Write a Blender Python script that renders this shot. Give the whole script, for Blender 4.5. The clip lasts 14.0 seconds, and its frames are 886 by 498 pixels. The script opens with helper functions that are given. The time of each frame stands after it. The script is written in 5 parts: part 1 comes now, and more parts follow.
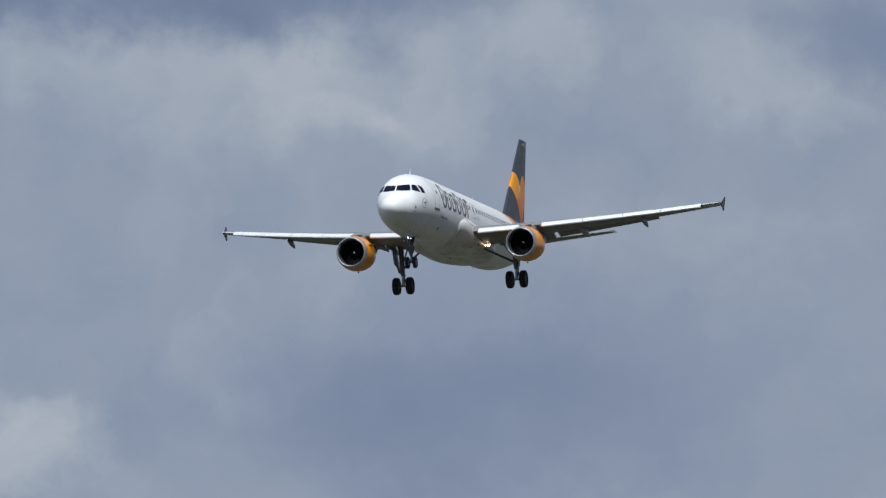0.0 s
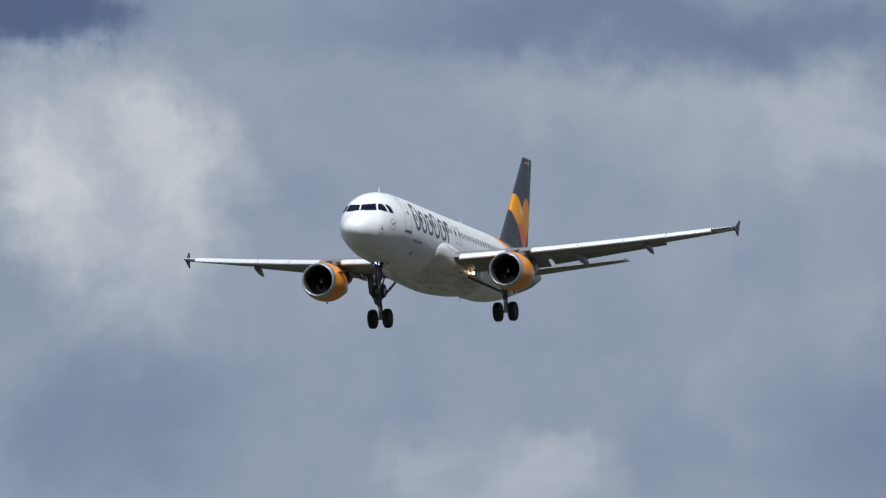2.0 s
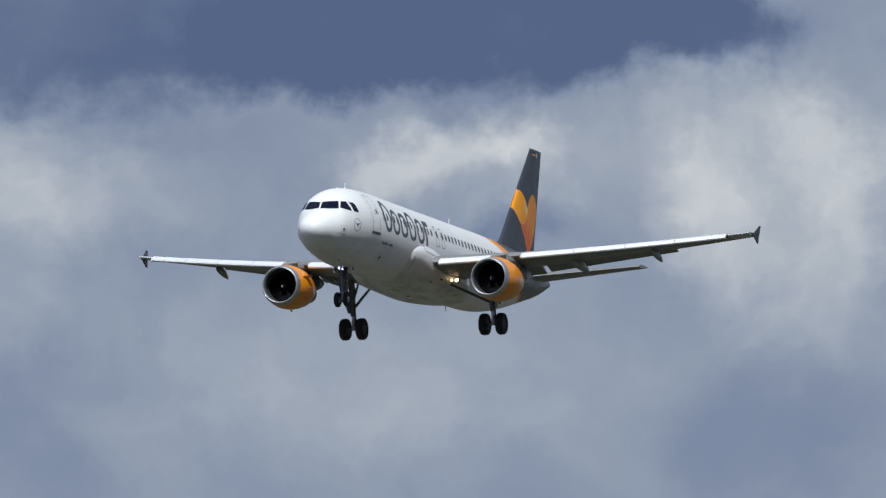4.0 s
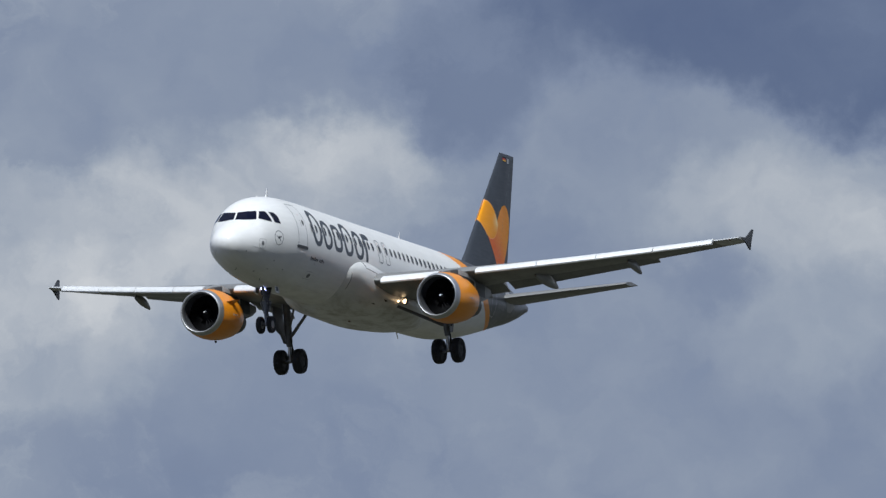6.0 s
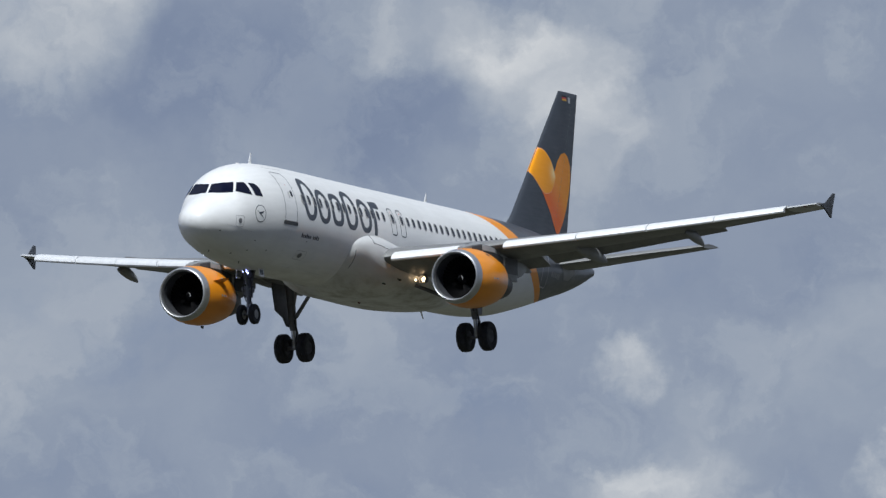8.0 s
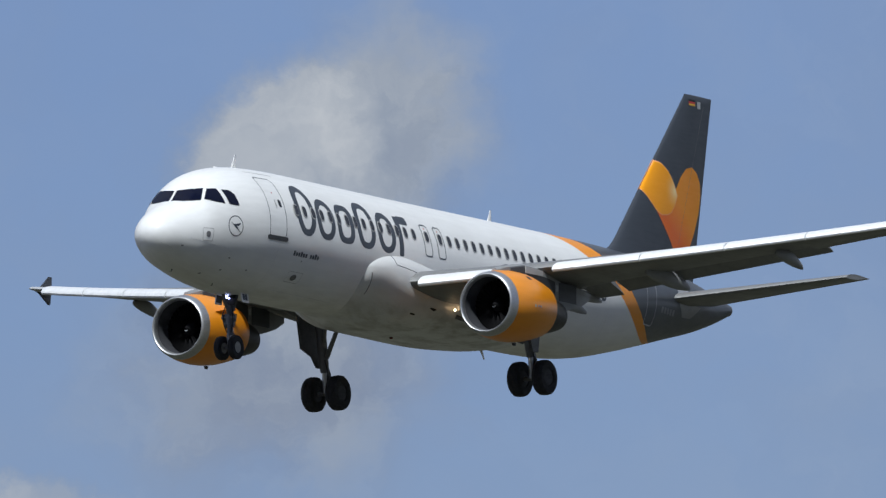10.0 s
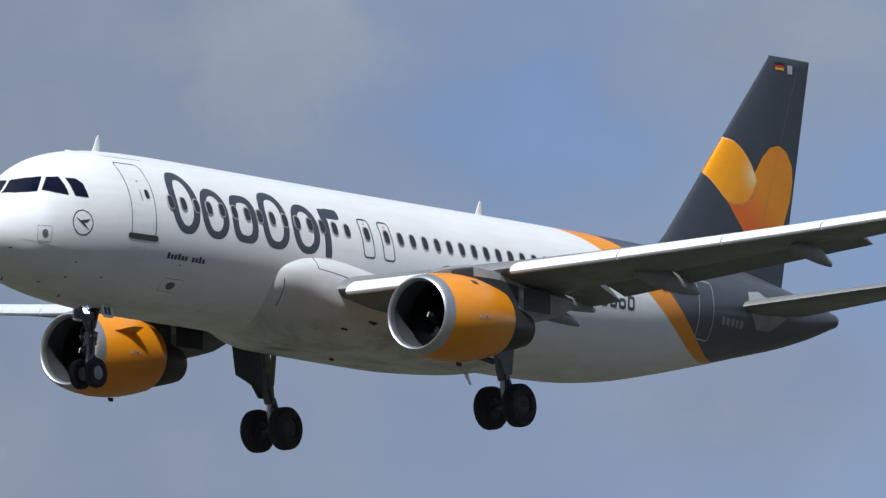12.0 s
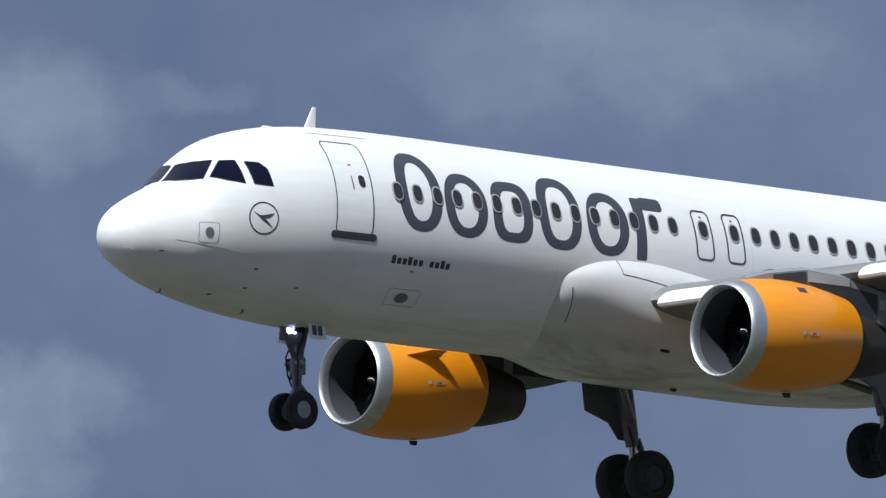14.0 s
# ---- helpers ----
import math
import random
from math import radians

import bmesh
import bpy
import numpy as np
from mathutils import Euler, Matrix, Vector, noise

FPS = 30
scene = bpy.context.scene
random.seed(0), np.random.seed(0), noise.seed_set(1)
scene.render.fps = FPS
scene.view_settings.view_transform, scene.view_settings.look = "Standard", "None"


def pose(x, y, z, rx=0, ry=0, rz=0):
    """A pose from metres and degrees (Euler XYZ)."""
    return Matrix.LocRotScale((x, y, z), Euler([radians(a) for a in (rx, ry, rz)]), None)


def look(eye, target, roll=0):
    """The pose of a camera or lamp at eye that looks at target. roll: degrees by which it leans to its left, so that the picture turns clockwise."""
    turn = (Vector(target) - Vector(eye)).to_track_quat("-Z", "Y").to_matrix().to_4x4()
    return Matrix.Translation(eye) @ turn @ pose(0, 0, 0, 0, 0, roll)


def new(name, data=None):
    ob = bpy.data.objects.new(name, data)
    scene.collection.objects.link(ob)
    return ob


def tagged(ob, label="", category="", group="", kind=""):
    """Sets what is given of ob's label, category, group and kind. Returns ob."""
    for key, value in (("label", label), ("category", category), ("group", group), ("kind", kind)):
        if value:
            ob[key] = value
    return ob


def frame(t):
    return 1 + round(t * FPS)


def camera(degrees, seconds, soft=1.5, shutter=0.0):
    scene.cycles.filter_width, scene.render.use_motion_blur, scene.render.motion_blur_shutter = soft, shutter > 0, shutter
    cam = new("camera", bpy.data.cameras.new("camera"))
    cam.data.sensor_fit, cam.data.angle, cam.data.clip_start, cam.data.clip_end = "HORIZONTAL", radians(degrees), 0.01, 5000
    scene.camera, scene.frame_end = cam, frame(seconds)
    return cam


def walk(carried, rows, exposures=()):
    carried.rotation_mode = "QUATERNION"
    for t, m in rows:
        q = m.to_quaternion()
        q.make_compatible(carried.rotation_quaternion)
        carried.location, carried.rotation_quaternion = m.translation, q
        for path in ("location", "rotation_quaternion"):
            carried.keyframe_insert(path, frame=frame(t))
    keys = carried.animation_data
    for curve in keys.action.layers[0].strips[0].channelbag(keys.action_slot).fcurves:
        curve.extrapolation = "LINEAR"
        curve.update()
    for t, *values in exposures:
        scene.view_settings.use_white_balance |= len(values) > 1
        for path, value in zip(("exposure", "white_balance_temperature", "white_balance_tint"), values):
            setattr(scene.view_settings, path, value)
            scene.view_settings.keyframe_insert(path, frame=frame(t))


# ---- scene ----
# ---- camera ----
cam = camera(2.5522, 14.0, soft=1.35)
CAMERA_PATH = (  # seconds, then the turn in degrees; the eye does not move
    (0.0, 93.8399, 1.8172, 105.7388),
    (0.5, 93.8900, 1.8144, 105.9795),
    (1.0, 93.9333, 1.8054, 106.2236),
    (1.5, 93.9451, 1.8144, 106.7637),
    (2.0, 93.9867, 1.7913, 107.2320),
    (2.6, 94.0158, 1.7956, 107.7624),
    (3.2, 94.0479, 1.7955, 108.3169),
    (3.8, 94.0818, 1.7954, 108.9182),
    (4.3, 94.1105, 1.8100, 109.4735),
    (4.5, 94.1290, 1.7947, 109.6781),
    (5.0, 94.1858, 1.7928, 110.2502),
    (5.5, 94.2190, 1.7767, 110.8663),
    (6.0, 94.2585, 1.7872, 111.5423),
    (6.5, 94.2526, 1.7987, 112.4782),
    (7.0, 94.2509, 1.8016, 113.3086),
    (7.5, 94.3008, 1.7981, 114.1527),
    (8.0, 94.3574, 1.8184, 115.0446),
    (8.5, 94.4081, 1.7947, 116.1122),
    (9.1, 94.4813, 1.7945, 117.5342),
    (9.7, 94.5578, 1.7943, 119.1200),
    (10.3, 94.6279, 1.7767, 120.8868),
    (10.5, 94.6456, 1.7897, 121.4894),
    (11.0, 94.6925, 1.7759, 123.0787),
    (11.5, 94.7557, 1.8033, 124.9116),
    (12.0, 94.8145, 1.7938, 127.0235),
    (12.5, 94.8435, 1.7865, 129.6393),
    (13.0, 94.8773, 1.7777, 132.4763),
    (13.5, 94.9600, 1.7740, 135.6234),
    (14.0, 95.0241, 1.7924, 139.2851),
)
AIRCRAFT_PATH = (  # seconds, place in metres, turn in degrees
    (0.0, -1247.548, -352.175, 92.093, 0.624, -2.876, 1.236),
    (0.5, -1211.751, -350.476, 90.132, -0.120, -3.244, 1.087),
    (1.0, -1176.347, -348.886, 88.198, -0.203, -3.373, 0.856),
    (1.5, -1140.520, -347.167, 86.234, 0.044, -3.382, 0.570),
    (2.0, -1105.608, -345.725, 84.337, 0.331, -3.339, 0.304),
    (2.6, -1064.630, -344.301, 82.131, 0.113, -3.342, 0.255),
    (3.2, -1022.191, -342.420, 79.815, -0.355, -3.350, 0.150),
    (3.8, -979.752, -340.539, 77.500, -0.801, -3.358, 0.050),
    (4.3, -946.677, -339.794, 75.749, -0.958, -3.360, 0.015),
    (4.5, -930.886, -338.579, 74.849, -0.625, -3.393, -0.009),
    (5.0, -894.248, -336.541, 72.819, -0.233, -3.403, 0.123),
    (5.5, -859.747, -335.321, 70.958, 0.131, -3.459, 0.274),
    (6.0, -825.109, -334.068, 69.088, 0.683, -3.442, 0.353),
    (6.5, -790.055, -332.666, 67.186, 1.319, -2.978, 0.362),
    (7.0, -756.227, -331.815, 65.388, 1.028, -2.394, 0.507),
    (7.5, -718.495, -329.229, 63.259, 0.221, -2.042, 0.732),
    (8.0, -680.197, -326.277, 61.075, -0.053, -1.913, 0.985),
    (8.5, -647.314, -325.917, 59.362, 0.004, -2.041, 0.839),
    (9.1, -604.875, -324.055, 57.046, 0.034, -2.408, 0.481),
    (9.7, -562.436, -322.195, 54.731, 0.058, -2.793, 0.105),
    (10.3, -521.951, -321.537, 52.606, 0.149, -2.972, -0.092),
    (10.5, -507.417, -320.703, 51.798, 0.333, -3.050, -0.105),
    (11.0, -469.849, -317.728, 49.649, 0.493, -2.774, -0.192),
    (11.5, -435.164, -316.636, 47.789, 0.236, -2.719, -0.183),
    (12.0, -400.183, -315.388, 45.902, 0.476, -2.935, -0.195),
    (12.5, -365.078, -314.091, 44.005, 0.545, -3.189, -0.140),
    (13.0, -329.873, -312.736, 42.100, 0.489, -3.218, -0.102),
    (13.5, -293.182, -309.861, 40.004, 0.428, -3.431, 0.108),
    (14.0, -256.172, -306.261, 37.838, 0.286, -3.408, 0.539),
)
walk(cam, [(t, pose(0, 0, 1.7, rx, ry, rz)) for t, rx, ry, rz in CAMERA_PATH],
     exposures=((0.0, -0.15), (2.0, -0.15), (6.0, -0.17), (8.0, -0.18), (10.5, -0.16), (11.5, -0.03), (12.5, 0.05), (13.3, 0.12), (14.0, 0.20)))

# ---- world, sun ----
SUN_AZIMUTH, SUN_HEIGHT = 22.0, 54.0  # degrees from +x towards +y, and above the horizon


def node(tree, kind, inputs=()):
    n = tree.nodes.new(kind)
    for key, value in dict(inputs).items():
        if isinstance(value, bpy.types.NodeSocket):
            tree.links.new(value, n.inputs[key])
        else:
            n.inputs[key].default_value = value
    return n


def calc(tree, operation, a, b=None, c=None):
    ins = {0: a}
    if b is not None:
        ins[1] = b
    if c is not None:
        ins[2] = c
    n = node(tree, "ShaderNodeMath", ins)
    n.operation = operation
    return n.outputs[0]


def blend(tree, factor, a, b):
    n = tree.nodes.new("ShaderNodeMix")
    n.data_type = "RGBA"
    for k, value in ((0, factor), (6, a), (7, b)):
        if isinstance(value, bpy.types.NodeSocket):
            tree.links.new(value, n.inputs[k])
        else:
            n.inputs[k].default_value = value
    return n.outputs[2]


world = bpy.data.worlds.new("sky")
scene.world = world
world.use_nodes = True

# clouds: bearing and height in degrees, half width, half height, brightness, cover
CLOUDS_FAR = (
    (16.30, 4.60, 1.83, 0.18, -0.13, 0.0), (14.43, 4.42, 0.31, 0.26, -0.15, 0.0), (16.49, 4.63, 1.22, 0.24, -0.12, 0.0),
    (18.08, 4.15, 0.43, 0.52, 0.36, 0.0), (16.99, 3.28, 0.42, 0.28, 0.16, 0.0), (16.25, 3.55, 0.34, 0.34, 0.09, 0.0),
    (15.52, 3.46, 1.06, 0.45, -0.10, 0.0), (18.07, 3.51, 0.61, 0.32, -0.13, 0.0), (15.44, 3.30, 1.22, 0.42, -0.10, 0.0),
    (15.90, 4.35, 1.42, 0.31, 0.12, 0.0), (15.90, 4.28, 0.22, 0.10, 0.12, 0.0), (14.63, 4.28, 0.35, 0.26, 0.10, 0.0),
    (19.65, 5.05, 1.80, 0.56, -0.31, 0.0), (20.03, 4.52, 0.41, 0.22, -0.10, 0.0), (21.27, 4.30, 0.35, 0.24, -0.06, 0.0))
CLOUDS_DARK_BANK = (
    (20.25, 4.32, 0.77, 0.26, 0.20, 0.0), (18.96, 4.29, 0.39, 0.24, 0.38, 0.0), (19.29, 3.67, 1.02, 0.39, 0.12, 0.0),
    (18.87, 4.19, 0.26, 0.18, -0.20, 0.0), (18.50, 4.70, 0.58, 0.24, -0.22, 0.0), (18.85, 4.73, 1.26, 0.26, -0.24, 0.0),
    (18.62, 4.33, 0.57, 0.22, 0.12, 0.0), (21.32, 4.80, 0.32, 0.30, -0.16, 0.0), (21.77, 4.48, 0.49, 0.24, 0.26, 0.0),
    (22.28, 4.22, 0.53, 0.31, 0.24, 0.0), (22.57, 4.02, 0.57, 0.31, 0.24, 0.0), (20.65, 4.12, 0.22, 0.12, -0.14, 0.0),
    (20.32, 4.17, 0.57, 0.47, 0.15, 0.0), (23.56, 3.69, 0.15, 0.17, 0.28, 0.0), (24.36, 3.99, 0.15, 0.12, 0.20, 0.0))
CLOUDS_BILLOWS = (
    (24.24, 3.65, 0.28, 0.18, 0.16, 0.0), (24.41, 4.71, 0.20, 0.37, 0.10, 0.0), (21.89, 3.69, 1.02, 0.31, -0.08, 0.0),
    (23.33, 3.77, 0.35, 0.26, 0.13, 0.0), (24.90, 4.98, 0.39, 0.16, 0.20, 0.0), (24.59, 4.86, 0.35, 0.22, 0.18, 0.0),
    (24.49, 4.67, 0.26, 0.22, 0.17, 0.0), (22.81, 4.85, 0.35, 0.35, -0.08, 0.0), (26.02, 5.03, 0.39, 0.28, 0.30, 0.0),
    (25.63, 4.88, 0.53, 0.31, -0.12, 0.0), (25.13, 4.69, 0.35, 0.26, -0.10, 0.0), (24.96, 4.80, 0.26, 0.20, -0.05, 0.0),
    (24.67, 4.90, 0.31, 0.24, 0.14, 0.0), (24.35, 4.00, 0.18, 0.14, 0.14, 0.0), (24.21, 3.85, 0.16, 0.14, 0.13, 0.0))
CLOUDS_BROKEN = (
    (23.78, 3.98, 0.31, 0.31, 0.14, 0.0), (24.33, 3.65, 0.28, 0.12, 0.20, 0.0), (26.03, 4.13, 0.53, 0.45, 0.10, 0.0),
    (30.32, 4.82, 0.35, 0.41, 0.30, 1.1), (30.02, 4.94, 0.41, 0.49, 0.12, 1.0), (30.32, 4.29, 0.73, 0.53, 0.05, 0.9),
    (31.67, 3.92, 0.57, 0.16, 0.30, 0.8), (31.10, 3.90, 0.45, 0.12, 0.25, 0.7), (31.61, 5.22, 0.43, 0.57, -0.07, 0.8),
    (33.92, 3.97, 0.61, 0.16, 0.50, 1.5), (35.35, 4.04, 0.22, 0.08, 0.50, 1.3), (35.70, 5.40, 0.85, 0.39, 0.00, 0.6),
    (35.96, 4.37, 0.67, 0.41, 0.00, 0.5), (37.35, 5.35, 0.39, 0.35, 0.10, 0.2), (36.67, 5.15, 0.53, 0.33, -0.10, -0.5))
CLOUDS_NEAR = (
    (38.99, 5.33, 0.81, 0.28, 0.03, 0.0), (38.42, 4.24, 0.31, 0.14, 0.16, 0.0), (42.60, 5.50, 1.83, 0.55, 0.32, 0.0),
    (44.55, 5.35, 0.60, 0.50, 0.26, 0.0), (50.25, 5.45, 0.39, 0.26, 0.20, 0.0), (50.46, 4.48, 0.35, 0.31, 0.30, 0.0),
    (50.18, 4.58, 0.20, 0.18, 0.16, 0.0), (49.85, 5.52, 0.18, 0.08, 0.12, 0.0), (48.62, 5.61, 0.98, 0.33, 0.17, 0.0),
    (45.49, 4.34, 2.03, 0.47, -0.13, 0.0), (43.0, 4.22, 1.7, 0.45, -0.10, 0.0), (18.29, 4.74, 0.33, 0.22, -0.20, 0.0))
BRIGHTNESS = ((14, 0.48), (18, 0.46), (20.5, 0.41), (24, 0.48), (27, 0.44), (31, 0.42), (36, 0.42), (38.5, 0.37), (41, 0.31), (44, 0.235), (47, 0.20), (50, 0.13), (60, 0.3))
SHEEN = ((14, 0.555), (18, 0.565), (26, 0.57), (31, 0.55), (35, 0.53), (38, 0.5), (60, 0.5))  # half the light of the sky, by bearing
COVER = ((14, 1.0), (26.5, 1.0), (29.3, 0.12), (33.5, 0.12), (36.5, 0.62), (39, 1.0), (60, 1.0))


CRISP = ((14, 0.05), (20, 0.05), (23, 0.75), (28, 0.75), (32, 0.4), (37, 0.0), (60, 0.0))


def profile(tree, value, rows):
    """A piecewise curve over the bearing."""
    n = tree.nodes.new("ShaderNodeFloatCurve")
    lo, hi = rows[0][0], rows[-1][0]
    c = n.mapping.curves[0]
    while len(c.points) < len(rows):
        c.points.new(0.5, 0.5)
    for p, (x, y) in zip(c.points, rows):
        p.location, p.handle_type = ((x - lo) / (hi - lo), y), "AUTO"
    n.mapping.update()
    tree.links.new(calc(tree, "DIVIDE", calc(tree, "SUBTRACT", value, float(lo)), float(hi - lo)), n.inputs[1])
    return n.outputs[0]


def vector(tree, operation, a, b, c=None):
    n = tree.nodes.new("ShaderNodeVectorMath")
    n.operation = operation
    for k, value in enumerate((a, b, c)):
        if value is None:
            continue
        if isinstance(value, bpy.types.NodeSocket):
            tree.links.new(value, n.inputs[k])
        else:
            n.inputs[k].default_value = value
    return n


def sky_nodes(tree):
    tree.nodes.clear()
    way = node(tree, "ShaderNodeTexCoord").outputs["Generated"]
    xyz = node(tree, "ShaderNodeSeparateXYZ", {0: way})
    sky = tree.nodes.new("ShaderNodeTexSky")
    sky.sky_type, sky.sun_disc, sky.altitude, sky.dust_density = "NISHITA", False, 50, 0.6
    sky.sun_elevation, sky.sun_rotation = radians(SUN_HEIGHT), radians(90 - SUN_AZIMUTH)
    # bearing and height, in degrees, from the way; x and y turned so that the approach lies near 30
    bearing = calc(tree, "MULTIPLY", calc(tree, "ARCTAN2", calc(tree, "MULTIPLY", xyz.outputs[1], -1.0), calc(tree, "MULTIPLY", xyz.outputs[0], -1.0)), 57.2958)
    height = calc(tree, "MULTIPLY", calc(tree, "ARCSINE", xyz.outputs[2]), 57.2958)
    plain = node(tree, "ShaderNodeCombineXYZ", {0: bearing, 1: height, 2: 0.0}).outputs[0]
    # billows bend the outlines of the clouds at two sizes
    bend = node(tree, "ShaderNodeTexNoise", {"Vector": plain, "Scale": 1.1, "Detail": 2.0, "Roughness": 0.5}).outputs[1]
    curl = node(tree, "ShaderNodeTexNoise", {"Vector": plain, "Scale": 4.0, "Detail": 8.0, "Roughness": 0.6}).outputs[1]
    spot = vector(tree, "ADD", plain, vector(tree, "MULTIPLY", vector(tree, "SUBTRACT", bend, (0.5, 0.5, 0.5)).outputs[0], (0.45, 0.32, 0)).outputs[0]).outputs[0]
    spot = vector(tree, "ADD", spot, vector(tree, "MULTIPLY", vector(tree, "SUBTRACT", curl, (0.5, 0.5, 0.5)).outputs[0], (0.40, 0.36, 0)).outputs[0]).outputs[0]
    level, cover = profile(tree, bearing, BRIGHTNESS), profile(tree, bearing, COVER)
    puffs = node(tree, "ShaderNodeTexNoise", {"Vector": spot, "Scale": 3.0, "Detail": 6.0, "Roughness": 0.5}).outputs[0]
    strength = node(tree, "ShaderNodeMapRange", {0: puffs, 1: 0.3, 2: 0.7, 3: 0.66, 4: 1.3}).outputs[0]
    shapes = 0.0
    for table in (CLOUDS_FAR, CLOUDS_DARK_BANK, CLOUDS_BILLOWS, CLOUDS_BROKEN, CLOUDS_NEAR):
        for u, v, a, b, bright, thick in table:
            off = vector(tree, "MULTIPLY_ADD", spot, (1 / a, 1 / b, 0), (-u / a, -v / b, 0)).outputs[0]
            far = vector(tree, "LENGTH", off, None).outputs["Value"]
            crisp = thick > 1 or (abs(bright) >= 0.16 and u < 28)
            edge = node(tree, "ShaderNodeMapRange", {0: far, 1: 1.0, 2: 0.75 if crisp and a > 1.5 else 0.45 if crisp else 0.15})
            edge.interpolation_type = "SMOOTHSTEP"
            if crisp and bright > 0:
                # heaped cloud: a sunlit crown over a greyer base
                crown = node(tree, "ShaderNodeMapRange", {0: node(tree, "ShaderNodeSeparateXYZ", {0: off}).outputs[1], 1: -0.9, 2: 0.7, 3: 0.5, 4: 1.15}).outputs[0]
                bright = calc(tree, "MULTIPLY", crown, bright)
            if bright:
                shapes = calc(tree, "MULTIPLY_ADD", edge.outputs[0], bright, shapes)
            if thick:
                cover = calc(tree, "MULTIPLY_ADD", edge.outputs[0], thick, cover)
    level = calc(tree, "ADD", level, node(tree, "ShaderNodeMapRange", {0: bearing, 1: 8.0, 2: -40.0, 3: 0.0, 4: 0.2}).outputs[0])
    # mottling: broad soft shades, and finer puffs where the cloud is thick
    broad = node(tree, "ShaderNodeTexNoise", {"Vector": plain, "Scale": 1.3, "Detail": 3.0, "Roughness": 0.5}).outputs[0]
    level = calc(tree, "MULTIPLY_ADD", shapes, strength, level)
    level = calc(tree, "MULTIPLY_ADD", calc(tree, "SUBTRACT", broad, 0.5), 0.19, level)
    level = calc(tree, "MULTIPLY_ADD", calc(tree, "SUBTRACT", puffs, 0.5), node(tree, "ShaderNodeMapRange", {0: bearing, 1: 33.0, 2: 37.5, 3: 0.26, 4: 0.09}).outputs[0], level)
    # crisp broken edges among the cumulus
    flakes = node(tree, "ShaderNodeTexNoise", {"Vector": spot, "Scale": 2.2, "Detail": 8.0, "Roughness": 0.62}).outputs[0]
    step = node(tree, "ShaderNodeMapRange", {0: flakes, 1: 0.47, 2: 0.60})
    step.interpolation_type = "SMOOTHSTEP"
    level = calc(tree, "MULTIPLY_ADD", calc(tree, "MULTIPLY", calc(tree, "SUBTRACT", step.outputs[0], 0.4), profile(tree, bearing, CRISP)), 0.13, level)
    cover = calc(tree, "MULTIPLY_ADD", calc(tree, "SUBTRACT", puffs, 0.5), 0.35, cover)
    ramp = tree.nodes.new("ShaderNodeValToRGB")
    tree.links.new(level, ramp.inputs[0])
    stops = ((0.0, (0.09, 0.128, 0.235)), (0.12, (0.116, 0.158, 0.264)), (0.33, (0.201, 0.251, 0.360)), (0.52, (0.297, 0.348, 0.434)), (0.72, (0.414, 0.456, 0.518)), (1.0, (0.615, 0.64, 0.668)))
    while len(ramp.color_ramp.elements) < len(stops):
        ramp.color_ramp.elements.new(0.5)
    for e, (at, c) in zip(ramp.color_ramp.elements, stops):
        e.position, e.color = at, c + (1,)
    # blue gaps: the clear sky's own colour, hazier towards the horizon
    clear = vector(tree, "MULTIPLY", sky.outputs[0], (0.040, 0.0475, 0.076)).outputs[0]
    capped = node(tree, "ShaderNodeMapRange", {0: cover}).outputs[0]
    colour = blend(tree, capped, clear, ramp.outputs[0])
    # sunlit cloud fills the sky away from the approach
    sheen = node(tree, "ShaderNodeMapRange", {0: bearing, 1: 8.0, 2: -40.0, 3: 2.0, 4: 3.1}).outputs[0]
    back = node(tree, "ShaderNodeBackground", {0: colour, 1: calc(tree, "MULTIPLY", profile(tree, bearing, SHEEN), sheen)})
    node(tree, "ShaderNodeOutputWorld", {0: back.outputs[0]})


sky_nodes(world.node_tree)
sun_data = bpy.data.lights.new("sun", "SUN")
sun_data.energy, sun_data.angle, sun_data.color = 4.6, radians(0.6), (0.935, 0.985, 1.0)
sun = new("sun", sun_data)
sun.matrix_world = look((0, 0, 300), (-math.cos(radians(SUN_HEIGHT)) * math.cos(radians(SUN_AZIMUTH)) * 100,
                                     -math.cos(radians(SUN_HEIGHT)) * math.sin(radians(SUN_AZIMUTH)) * 100,
                                     300 - math.sin(radians(SUN_HEIGHT)) * 100))

